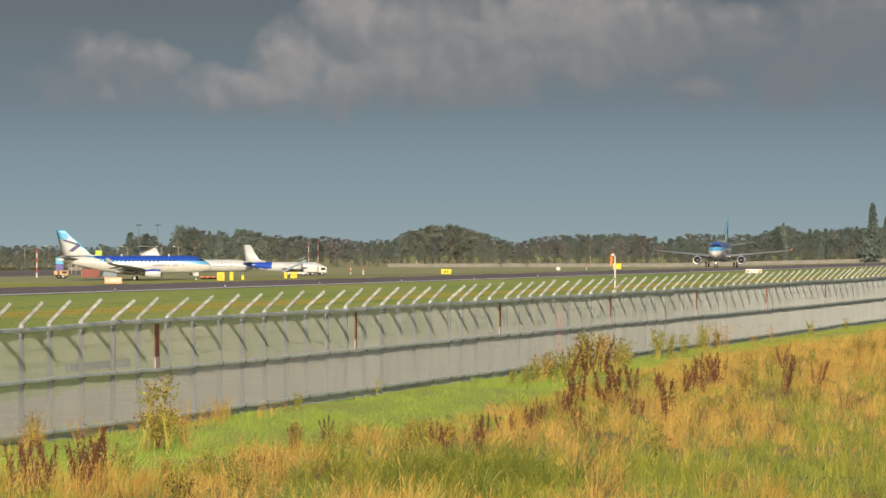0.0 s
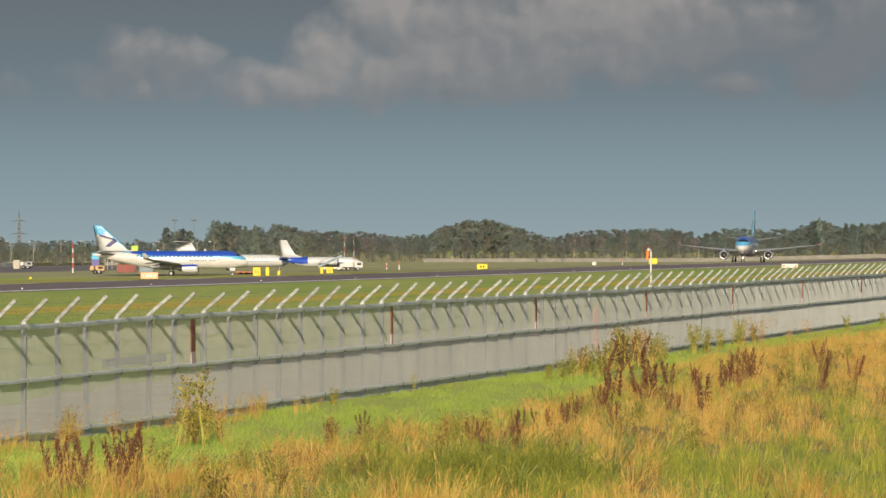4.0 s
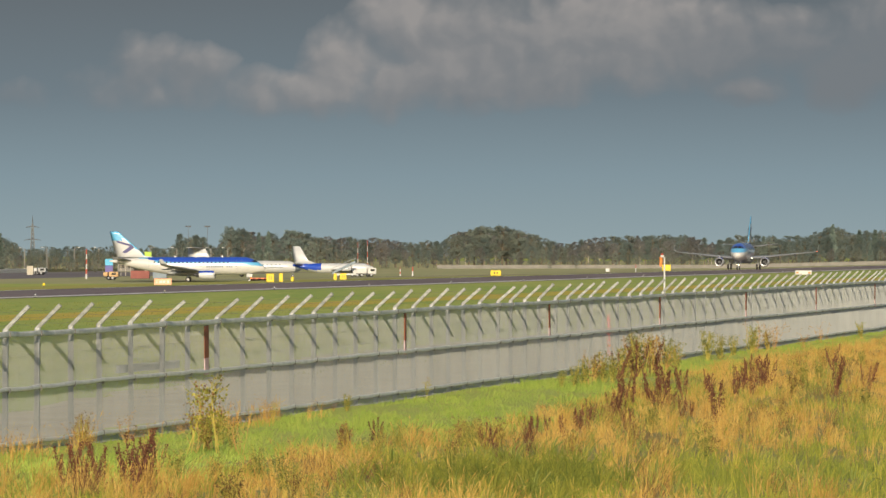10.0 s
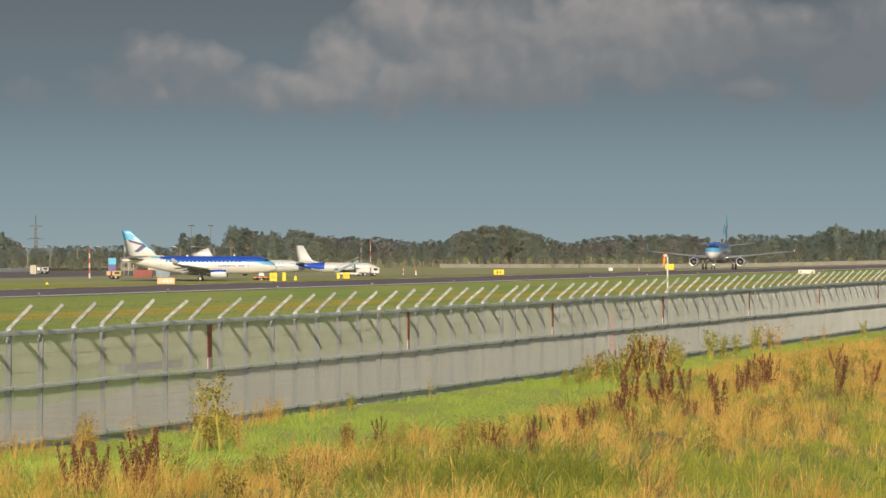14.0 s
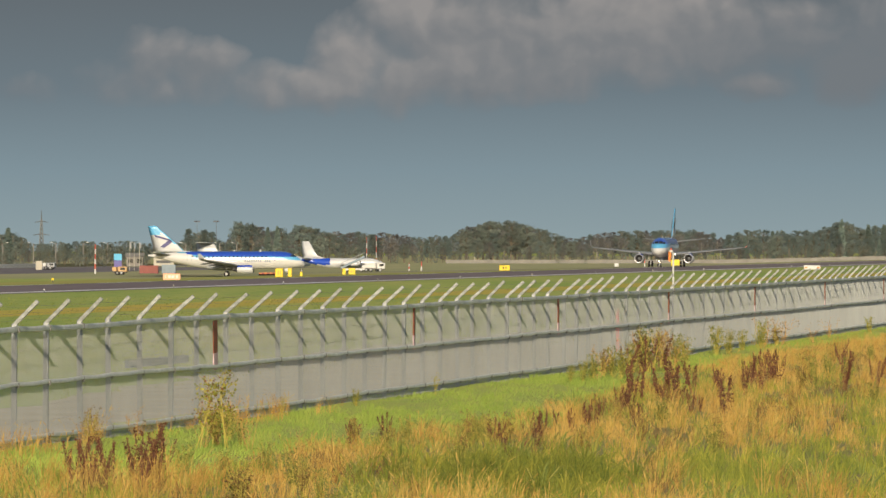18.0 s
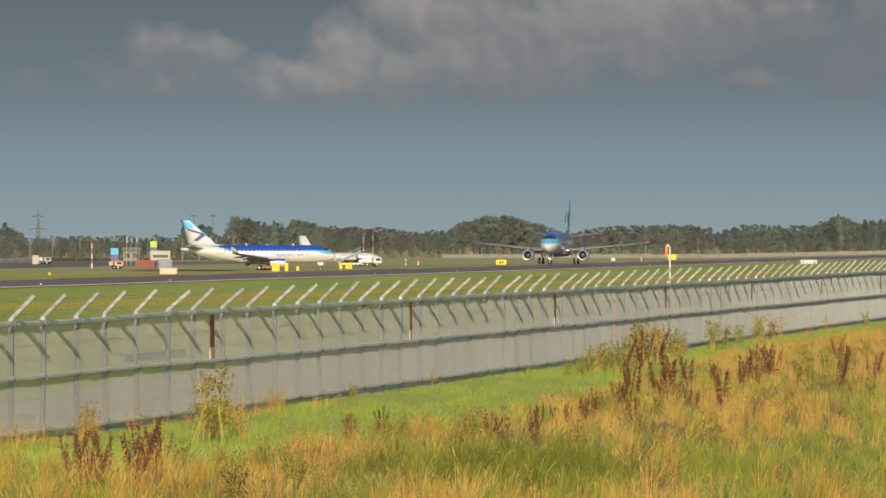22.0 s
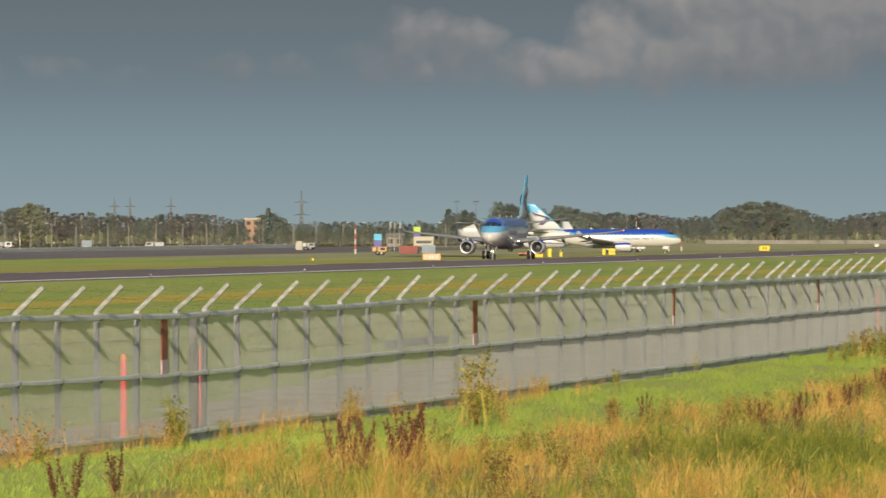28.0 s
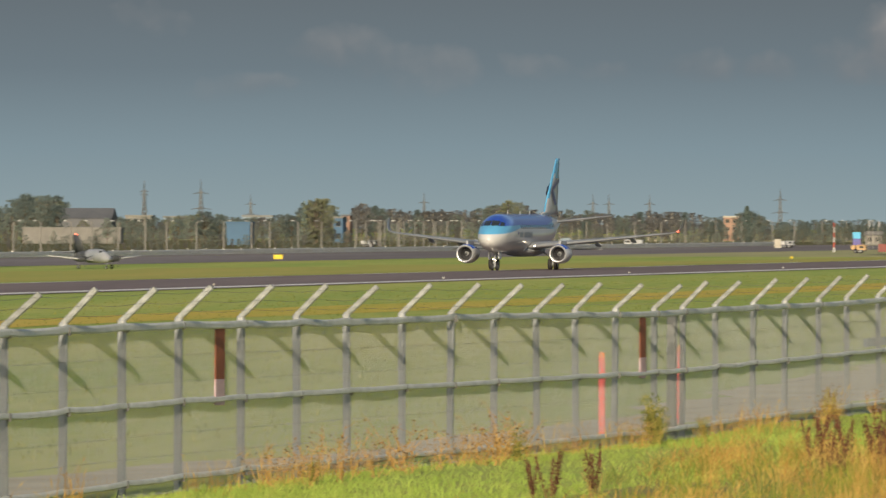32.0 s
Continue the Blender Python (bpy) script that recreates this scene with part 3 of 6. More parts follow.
relief = calc("ADD", calc("MULTIPLY", calc("SUBTRACT", body, toward), 0.55), calc("ADD", calc("MULTIPLY", soft, 0.72), calc("ADD", calc("MULTIPLY", wisps, 0.16), calc("SUBTRACT", calc("MULTIPLY", calc("SUBTRACT", SZ, 108.0), 0.0022), calc("MULTIPLY", calc("MAXIMUM", calc("SUBTRACT", SX, 60.0), 0.0), 0.0010)))))
lit = ramp(relief, ((0.20, (0.168, 0.184, 0.198)), (0.42, (0.210, 0.214, 0.220)), (0.66, (0.305, 0.288, 0.278))))
em = nt.nodes.new("ShaderNodeEmission")
nt.links.new(mixed(cover, clear, lit), em.inputs["Color"])
em.inputs["Strength"].default_value = 0.86
nt.links.new(em.outputs[0], nt.nodes["Material Output"].inputs["Surface"])
tagged(part("backdrop", bm, M_SKY), "blue-grey sky with a bank of grey clouds", "sky", kind="structure")

# ---- perimeter fence ----
fence = base("perimeter_fence", "tall galvanised chain-link perimeter fence with angled arms", "fence")
TOP, MID, LOW = 2.51, 1.42, 0.28
post_at = [102.6, 105.9, 108.9, 112.1, 115.3, 119.1, 122.7, 126.1, 130.0, 133.6, 137.1, 140.7, 144.1, 147.6, 151.4, 154.2, 157.7, 161.7, 165.3, 169.4, 173.0, 177.1, 181.2, 184.9, 189.2, 193.3, 197.4]
post_at += [201.2 + 3.85 * i for i in range(8)] + [232.0, 235.5, 239.3, 243.6, 246.8, 250.6, 254.3, 258.7, 262.1, 265.6, 269.3, 273.2, 277.2, 281.0, 285.0, 288.8] + [292.6 + 3.86 * i for i in range(57)]
pm = bmesh.new()
block(pm, -0.055, 0.0, -0.3, 0.055, 0.11, TOP + 0.13, 0.012)
first = part("post", pm, M_GALV, fence)
am = bmesh.new()
block(am, -0.044, -0.044, -0.03, 0.044, 0.044, 0.69, 0.012)
bmesh.ops.transform(am, matrix=pose(0, 0, 0, 47, 0, 0), verts=am.verts)
first_arm = part("arm", am, M_ARM, first, "pale angled steel arm")
first_arm.location = (0, 0.045, TOP + 0.19)
bk = bmesh.new()
block(bk, -0.057, -0.006, -0.15, 0.057, 0.114, 0.205, 0.022)
first_bracket = part("bracket", bk, M_ZINC, first, "bright zinc bracket at the bend")
first_bracket.location = (0, 0, TOP)
# added clamps, coloured dark to stand for the shadow marks on the rails
cm = bmesh.new()
block(cm, -0.03, -0.056, -0.06, 0.03, 0.0, 0.06, 0.012)
first_shadow_clamps = [part("clamp", cm, M_STRAND, first)]
first_shadow_clamps += [first_shadow_clamps[0].copy(), first_shadow_clamps[0].copy()]
for o, z in zip(first_shadow_clamps, (TOP + 0.07, MID, LOW)):
    o.location = (0, 0, z)
    if o is not first_shadow_clamps[0]:
        scene.collection.objects.link(o)
post_at = [L * 1.002 for L in post_at]
for i, L in enumerate(post_at):
    if i == 0:
        p, a, k = first, first_arm, first_bracket
    else:
        p, a, k = first.copy(), first_arm.copy(), first_bracket.copy()
        for o in [p, a, k] + [c.copy() for c in first_shadow_clamps]:
            scene.collection.objects.link(o)
            if o is not p:
                o.parent = p
    lean = rng.uniform(-0.8, 0.8)
    p.matrix_basis = fence_turn(L, 0.0, fence_rise(L) - 0.02) @ pose(0, 0, 0, rng.uniform(-0.6, 0.6), lean, 0)
    a.rotation_euler = (radians(rng.uniform(-3, 3)), 0, 0)
# the stout corner post
sp = bmesh.new()
block(sp, -0.11, 0.12, -0.3, 0.11, 0.3, TOP + 0.1, 0.02)
part("corner_post", sp, M_STRAND, fence, "stout dark steel straining post").matrix_basis = fence_turn(154.3, 0, fence_rise(154.3))


def rail(name, z, h, mat):
    """One folded sheet rail of the fence, dented and slightly wavy between the posts."""
    bm = bmesh.new()
    prev = None
    for i in range(len(post_at) - 1):
        for k in range(7):
            L = post_at[i] + (post_at[i + 1] - post_at[i]) * k / 7
            sag = math.sin(math.pi * k / 7)
            zz = fence_rise(L) + z + 0.035 * noise.noise((L * 0.07, z, 2)) + 0.035 * noise.noise((post_at[i] * 0.8, z, 4)) * (1 - sag) - 0.016 * sag
            dent = 0.016 * noise.noise((L * 1.3, z, 7)) + 0.012 * sag
            low = 0.012 * noise.noise((L * 1.1, z, 9))
            ring = [bm.verts.new(fence_point(L, zz + dz, dy)) for dy, dz in ((-0.024 - dent, -h / 2 + low), (-0.05 - dent, -h * 0.3 + low), (-0.044 - dent, h * 0.25), (-0.03, h / 2), (-0.006, h / 2), (-0.006, -h / 2 + low))]
            if prev:
                for j in range(6):
                    bm.faces.new((prev[j], prev[(j + 1) % 6], ring[(j + 1) % 6], ring[j]))
            prev = ring
    bmesh.ops.recalc_face_normals(bm, faces=bm.faces)
    part(name, bm, mat, fence, "grey horizontal steel rail")


rail("rail", TOP + 0.065, 0.118, M_RAIL)
rail("rail", MID, 0.088, M_RAIL)
rail("rail", LOW, 0.088, M_RAIL)
for z in (0.62, 0.95, 1.72, 2.12):
    bm = bmesh.new()
    for a, b in zip(post_at[::2], post_at[2::2]):
        rod(bm, fence_point(a, fence_rise(a) + z + 0.01 * noise.noise((a, z, 0)), 0.012), fence_point(b, fence_rise(b) + z + 0.01 * noise.noise((b, z, 0)), 0.012), 0.004, n=3, caps=False)
    part("strand", bm, M_STRAND, fence, "thin dark tension wire")
for k, (dy, dz) in enumerate(((0.13, 0.13), (0.28, 0.28), (0.43, 0.43))):
    bm = bmesh.new()
    for a, b in zip(post_at, post_at[1:]):
        m = (a + b) / 2
        za, zb = fence_rise(a) + TOP + 0.14 + dz, fence_rise(b) + TOP + 0.14 + dz
        rod(bm, fence_point(a, za, -dy), fence_point(m, (za + zb) / 2 - 0.03, -dy), 0.003, n=3, caps=False)
        rod(bm, fence_point(m, (za + zb) / 2 - 0.03, -dy), fence_point(b, zb, -dy), 0.003, n=3, caps=False)
    part("barbed_wire", bm, M_STRAND, fence)
# chain link: two families of slanting wires
L0, L1, PITCH, RW = 100.0, 512.0, 0.066, 0.0025
ns = int((L1 - L0) / PITCH)
start = L0 + PITCH * np.arange(ns)
h0, h1 = 0.05, TOP + 0.02
d = np.array(fence_point(1) - fence_point(0))
o = np.array(fence_point(0))
out = np.array((math.cos(FENCE), -math.sin(FENCE), 0))
verts, faces = [], []
for sgn in (1, -1):
    La, Lb = (start, start + (h1 - h0)) if sgn > 0 else (start + (h1 - h0), start)
    for j in range(3):
        ang = 2 * math.pi * j / 3
        off = d * (RW * 1.4 * math.cos(ang)) + out * (RW * math.sin(ang) + 0.004 * sgn)
        for Lx, h in ((La, h0), (Lb, h1)):
            rise = 0.1 + 0.24 * np.clip((152 - Lx) / 36, 0, 1)
            verts.append(o + Lx[:, None] * d + off + np.stack([0 * Lx, 0 * Lx, rise + h], 1))
v = np.concatenate([np.stack(verts[6 * f:6 * f + 6], 1).reshape(-1, 3) for f in range(2)])
n = len(v) // 6
i0 = 6 * np.arange(n)[:, None]
f = np.concatenate([i0 + np.array(q) for q in ((0, 2, 3, 1), (2, 4, 5, 3), (4, 0, 1, 5))])
tagged(raw("chain_link", v.tolist(), f.tolist(), M_WIRE, fence), "fine galvanised chain-link mesh", kind="stuff")
# rusty marker plates, and a grey beam behind the mesh
bm = blk(-0.28, -0.012, 0.32, 0.28, 0.012, 1.10, bevel=0.005)
plate = part("marker_plate", bm, M_RUST, fence, "rusty red and white marker plate")
foot = part("lower_band", blk(-0.28, -0.014, -0.08, 0.28, 0.014, 0.32, bevel=0.005), M_CHALK, plate)
for i, L in enumerate((117.7, 150.2, 187.5, 222.4, 257.0, 291.5, 325.5, 359.5, 394.0)):
    if i:
        p = plate.copy()
        q = foot.copy()
        scene.collection.objects.link(p)
        scene.collection.objects.link(q)
        q.parent = p
    else:
        p = plate
    p.matrix_basis = fence_turn(L, -0.03, fence_rise(L) + MID - 0.02) @ pose(0, 0, 0, 0, rng.uniform(-2, 2), 0) @ Matrix.Diagonal((1.0 if L < 200 else 0.62, 1, 1, 1))
part("beam", blk(-4.1, 0.1, -0.09, 4.1, 0.2, 0.09, bevel=0.01), M_BOX, fence, "grey steel beam").matrix_basis = fence_turn(180.6, 0.05, fence_rise(180.6) + 1.62)


def marker_pole(L, off, h):
    p = base("marker_pole", "red plastic marker pole with an orange cap behind the fence", "marker pole", "marker poles", fence_turn(L, off, fence_rise(L)))
    part("pole", rods(((0, 0, -0.2), (0, 0, h - 0.12), 0.07)), M_PINK, p)
    part("cap", rods(((0, 0, h - 0.12), (0, 0, h), 0.076, 0.05)), M_ORANGE, p, "orange cap")


def fence_L(u, off=0.0):
    return (FENCE_OFF + off) / math.tan(FENCE - u / F)


marker_pole(fence_L(-1040, 2.2), 2.2, 1.72)
marker_pole(fence_L(-905, 2.2), 2.2, 1.72)
marker_pole(fence_L(294, 4.0), 4.0, 1.72)


# ---- aircraft ----
def fin_paint(c):
    if c.z > 8.2 - (c.y - 27) * 0.25:
        return 2
    if c.z > 5.2 and c.y < 23.95 + (c.z - 5.7) * 1.139:
        return 2
    return 0


def regional_jet(label):
    """Twin-engined regional airliner: nose at the origin's front, tail along +y, wheels on z 0."""
    jet = base("airliner", label, "airliner", "airliners")
    prof = ((0.0, 2.55, 0.012, 0.012), (0.012, 2.55, 0.10, 0.10), (0.04, 2.555, 0.19, 0.19), (0.1, 2.565, 0.31, 0.31), (0.22, 2.585, 0.455, 0.45), (0.5, 2.64, 0.70, 0.68), (1.0, 2.74, 0.97, 0.93), (1.6, 2.86, 1.18, 1.16), (2.1, 2.95, 1.28, 1.33), (2.7, 3.04, 1.37, 1.50), (3.4, 3.09, 1.44, 1.62), (4.4, 3.10, 1.50, 1.68), (5.4, 3.10, 1.505, 1.68),
            (6.0, 3.10, 1.505, 1.68), (8.0, 3.10, 1.505, 1.68), (11, 3.08, 1.505, 1.70), (14, 3.08, 1.505, 1.70), (17, 3.10, 1.505, 1.68), (18.5, 3.13, 1.49, 1.65), (20, 3.22, 1.43, 1.55), (21.2, 3.32, 1.35, 1.44), (22.3, 3.42, 1.24, 1.31), (23.5, 3.53, 1.10, 1.15), (24.5, 3.62, 0.96, 1.00), (26, 3.75, 0.72, 0.76), (27.5, 3.88, 0.46, 0.52), (28.8, 3.98, 0.24, 0.28), (29.7, 4.02, 0.10, 0.13))
    fine = []
    for (ya, za, wa, ha), (yb, zb, wb, hb) in zip(prof, prof[1:]):
        k = max(1, int((yb - ya) / 0.55))
        for i in range(k):
            s = i / k
            fine.append((ya + (yb - ya) * s, 0, za + (zb - za) * s, wa + (wb - wa) * s, ha + (hb - ha) * s))
    fine.append((29.7, 0, 4.02, 0.10, 0.13))
    body = part("fuselage", loft(bmesh.new(), fine, 56), M_LIVERY, jet, "white fuselage with a royal blue top")
    # belly fairing
    part("belly_fairing", loft(bmesh.new(), [(10.0, 0, 1.75, 0.3, 0.2), (11, 0, 1.68, 1.25, 0.42), (13, 0, 1.62, 1.6, 0.5), (16, 0, 1.62, 1.6, 0.5), (18, 0, 1.7, 1.2, 0.4), (19.2, 0, 1.8, 0.3, 0.15)], 24), M_JGREY, jet, "grey belly fairing", True)

    def skin(y, ang):
        """A point on the fuselage skin, and its outward way."""
        for a, b in zip(fine, fine[1:]):
            if a[0] <= y <= b[0]:
                s = (y - a[0]) / (b[0] - a[0])
                z, w, h = (a[i] + (b[i] - a[i]) * s for i in (2, 3, 4))
                return Vector((w * math.cos(ang), y, z + h * math.sin(ang))), Vector((math.cos(ang) / w, 0, math.sin(ang) / h)).normalized()

    def patch(name, y0, y1, a0, a1, mat, label="", lift=0.012, k=3, lean=0.0):
        """A thin panel that follows the skin."""
        bm = bmesh.new()
        g = []
        for i in range(k + 1):
            row = []
            for j in range(k + 1):
                a = a0 + (a1 - a0) * j / k
                y = y0 + (y1 - y0) * i / k + lean * j / k
                p, nrm = skin(y, a)
                row.append(bm.verts.new(p + nrm * lift))
            g.append(row)
        for i in range(k):
            for j in range(k):
                bm.faces.new((g[i][j], g[i + 1][j], g[i + 1][j + 1], g[i][j + 1]))
        bmesh.ops.recalc_face_normals(bm, faces=bm.faces)
        for f in bm.faces:
            if f.normal.dot(f.calc_center_median() - Vector((0, f.calc_center_median().y, 3))) < 0:
                f.normal_flip()
        return part(name, bm, mat, jet, label, True)

    def on_nose(x, z):
        """The place on the nose at the height z and the breadth x."""
        lo, hi = 0.1, 5.0
        for _ in range(30):
            y = (lo + hi) / 2
            a, b = next((a, b) for a, b in zip(fine, fine[1:]) if a[0] <= y <= b[0])
            k = (y - a[0]) / (b[0] - a[0])
            zc, w, h = (a[i] + (b[i] - a[i]) * k for i in (2, 3, 4))
            if (x / w) ** 2 + ((z - zc) / h) ** 2 > 1:
                lo = y
            else:
                hi = y
        return Vector((x, y, z))

    def pane(x0, x1, z0, z1, drop):
        """A dark windscreen pane; its top edge drops outward."""
        bm = bmesh.new()
        g = [[bm.verts.new(on_nose(x0 + (x1 - x0) * i / 4, z0 + (z1 - drop * i / 4 - z0) * j / 4) + Vector((0, -0.02, 0.012))) for j in range(5)] for i in range(5)]
        for i in range(4):
            for j in range(4):
                f = bm.faces.new((g[i][j], g[i + 1][j], g[i + 1][j + 1], g[i][j + 1]))
                f.normal_update()
                if f.normal.y > 0:
                    f.normal_flip()
        part("windscreen_pane", bm, M_GLASS, jet, "dark windscreen pane", True)

    # windscreen
    for s in (1, -1):
        pane(s * 0.035, s * 0.66, 3.78, 4.22, 0.06)
        pane(s * 0.72, s * 1.02, 3.74, 4.10, 0.10)
        for i in range(19):
            y = 6.9 + i * 0.78
            if 11.9 < y < 12.1:
                continue
            a = math.asin(min(1.0, (3.68 - 3.1) / 1.69))
            patch("cabin_window", y, y + 0.28, (a - 0.11) if s > 0 else math.pi - a + 0.11, (a + 0.11) if s > 0 else math.pi - a - 0.11, M_GLASS, "", 0.012, 1)
        for y in (4.55, 21.3):
            for dy in (0.0, 0.82):
                patch("door_seam", y + dy, y + dy + 0.05, (-0.35 if s > 0 else math.pi + 0.35), (0.72 if s > 0 else math.pi - 0.72), M_BOX, "", 0.010, 4)
        # airline title as plain bars
        x = 6.2
        for w in (1.4, 3.4):
            k = int(w / 0.42)
            for i in range(k):
                patch("title_bar", x + i * 0.42, x + i * 0.42 + 0.27, (-0.19 if s > 0 else math.pi + 0.19), (0.10 if s > 0 else math.pi - 0.10), M_BOX, "", 0.012, 2)
            x += w + 0.35
        for i in range(3):
            patch("title_chevron", 5.2 + 0.14 * i, 5.4 + 0.14 * i, (-0.05 if s > 0 else math.pi + 0.05), (0.09 if s > 0 else math.pi - 0.09), M_JNAVY, "", 0.012, 2, 0.15)
        # wing with winglet, flap track fairings
        bm = wing(bmesh.new(), [(s * 0.9, 10.7, 1.95, 6.2, 0.75), (s * 1.6, 11.3, 2.02, 5.5, 0.66), (s * 4.3, 12.85, 2.28, 3.75, 0.44), (s * 8.5, 15.45, 2.72, 2.55, 0.28), (s * 12.2, 17.75, 3.12, 1.55, 0.16), (s * 12.75, 18.15, 3.28, 1.35, 0.13)])
        w = part("wing", bm, M_JWING, jet, "light grey swept wing")
        bm = wing(bmesh.new(), [(s * 12.72, 18.15, 3.26, 1.36, 0.13), (s * 12.95, 18.5, 3.6, 1.15, 0.10), (s * 13.02, 19.15, 4.35, 0.62, 0.06)])
        part("winglet", bm, M_JGREY, w, "grey upturned winglet")
        part("wingtip_light", loft(bmesh.new(), [(18.0, s * 12.78, 3.27, 0.02, 0.02), (18.1, s * 12.78, 3.27, 0.06, 0.05), (18.35, s * 12.78, 3.28, 0.05, 0.05)], 8), M_BEACON if s > 0 else M_GLASS, w, "red wingtip light" if s > 0 else "")
        for sx, y, z in ((3.3, 15.7, 1.95), (6.0, 16.5, 2.25), (8.9, 17.5, 2.6)):
            part("flap_fairing", loft(bmesh.new(), [(y - 0.6, s * sx, z, 0.05, 0.05), (y, s * sx, z - 0.05, 0.14, 0.2), (y + 1.2, s * sx, z - 0.18, 0.12, 0.16), (y + 2.0, s * sx, z - 0.28, 0.03, 0.03)], 8), M_JWING, w)
        part("flap", blk(s * 2.0, 16.3, 1.72, s * 6.6, 17.2, 1.80, bevel=0.02), M_JWING, w)
        # tailplane
        bm = wing(bmesh.new(), [(s * 0.3, 25.0, 4.05, 3.1, 0.3), (s * 5.0, 27.75, 4.62, 1.35, 0.12)])
        part("tailplane", bm, M_JWING, jet, "grey tailplane")
        # engine
        cx, cz, cy = s * 4.05, 1.38, 9.5
        e = part("engine", loft(bmesh.new(), [(cy, cx, cz, 0.70, 0.70), (cy + 0.12, cx, cz, 0.77, 0.77), (cy + 0.7, cx, cz, 0.83, 0.83), (cy + 1.8, cx, cz, 0.82, 0.82), (cy + 3.0, cx, cz, 0.66, 0.66)], 28, lambda c: 1 if c.z > 1.75 and c.y > 9.8 else 0, False), [M_JWHITE, M_JBLUE], jet, "white engine nacelle with a blue top")
        bm = bmesh.new()
        disc_ring(bm, (cx, cy, cz), 0.70, 0.63, 0.0, 0.02)
        disc_ring(bm, (cx, cy, cz), 0.775, 0.70, 0.13, -0.001)
        part("intake_lip", bm, M_METAL, e, "bright metal intake lip", True)
        bm = bmesh.new()
        disc_ring(bm, (cx, cy, cz), 0.63, 0.58, 0.02, 0.75)
        part("intake_duct", bm, M_JGREY, e, "", True)
        bm = bmesh.new()
        for i in range(18):
            t0 = 2 * math.pi * i / 18
            bm.faces.new([bm.verts.new((cx + r * math.cos(t), cy + y, cz + r * math.sin(t))) for r, t, y in ((0.18, t0, 0.72), (0.585, t0, 0.70), (0.585, t0 + 0.3, 0.80), (0.18, t0 + 0.3, 0.82))])
        part("fan", bm, M_FAN, e, "dark fan blades")
        part("spinner", loft(bmesh.new(), [(cy + 0.42, cx, cz, 0.02, 0.02), (cy + 0.6, cx, cz, 0.13, 0.13), (cy + 0.8, cx, cz, 0.21, 0.21)], 14), M_JGREY, e, "", True)
        part("exhaust_cone", loft(bmesh.new(), [(cy + 2.6, cx, cz, 0.58, 0.58), (cy + 3.5, cx, cz, 0.42, 0.42), (cy + 4.0, cx, cz, 0.12, 0.12)], 18), M_FAN, e, "", True)
        part("pylon", blk(cx - 0.12, cy + 0.9, cz + 0.75, cx + 0.12, cy + 4.4, cz + 1.12, bevel=0.05), M_JGREY, e)
        # main gear
        g = part("main_gear", rods(((s * 2.6, 14.6, 0.45), (s * 2.45, 14.7, 2.0), 0.11), ((s * 2.6, 14.55, 0.9), (s * 1.4, 14.6, 1.75), 0.07), ((s * 2.25, 14.6, 0.45), (s * 2.95, 14.6, 0.45), 0.07)), M_JGREY, jet)
        for wx in (2.34, 2.86):
            tyre(g, s * wx, 14.6, 0.49, 0.49, 0.3)
    g = part("nose_gear", rods(((0, 2.95, 0.32), (0, 3.1, 1.75), 0.075), ((0, 3.0, 0.75), (0, 3.9, 1.6), 0.05), ((-0.26, 2.95, 0.32), (0.26, 2.95, 0.32), 0.05)), M_JGREY, jet)
    for wx in (-0.22, 0.22):
        tyre(g, wx, 2.95, 0.32, 0.32, 0.19)
    for s in (1, -1):
        part("gear_door", blk(s * 0.42, 2.4, 0.95, s * 0.46, 3.5, 1.55, bevel=0.01), M_JWHITE, g)
    # fin with its badge
    f = part("fin", wing(bmesh.new(), [(0, 20.6, 4.7, 8.2, 0.20), (0, 22.9, 4.95, 5.9, 0.42), (0, 23.6, 5.7, 5.15, 0.38)] + [(0, 23.6 + 4.5 * k / 9, 5.7 + 3.95 * k / 9, 5.15 - 3.6 * k / 9, 0.36 - 0.2 * k / 9) for k in range(1, 10)], True, fin_paint), [M_JWHITE, M_JBLUE, M_JSKY], jet, "white fin with a sky blue tip")
    for s in (1, -1):
        bm = bmesh.new()
        x = s * 0.24
        for pts in (((28.5, 8.0), (25.5, 7.12), (24.95, 6.6), (28.3, 7.55)), ((24.95, 6.6), (25.5, 7.12), (27.3, 5.66), (26.5, 5.5))):
            vs = [bm.verts.new((x, y, z)) for y, z in pts]
            bm.faces.new(vs if s > 0 else vs[::-1])
        part("fin_badge", bm, M_JNAVY, f, "dark blue arrow badge")
    for y, h in ((8.0, 0.3), (13.0, 0.22), (17.0, 0.25)):
        part("antenna", blk(-0.02, y, 4.75, 0.02, y + 0.3, 4.78 + h, bevel=0.008), M_JWHITE, jet)
    return jet


def tyre(parent, x, y, z, r, w):
    bm = bmesh.new()
    n = 20
    prof = ((-w / 2, r * 0.55), (-w / 2, r * 0.9), (-w / 2 * 0.6, r), (w / 2 * 0.6, r), (w / 2, r * 0.9), (w / 2, r * 0.55))
    rings = [[bm.verts.new((x + a, y + b * math.cos(2 * math.pi * i / n), z + b * math.sin(2 * math.pi * i / n))) for i in range(n)] for a, b in prof]
    for p, q in zip(rings, rings[1:]):
        for i in range(n):
            bm.faces.new((p[i], p[(i + 1) % n], q[(i + 1) % n], q[i])).smooth = True
    t = part("tyre", bm, M_BLACK, parent, "black tyre")
    bm = bmesh.new()
    rod(bm, (x - w / 2 * 0.9, y, z), (x + w / 2 * 0.9, y, z), r * 0.56, n=14)
    part("rim", bm, M_JGREY, parent)
    return t


JET = regional_jet("white and royal blue regional jet rolling on the runway")
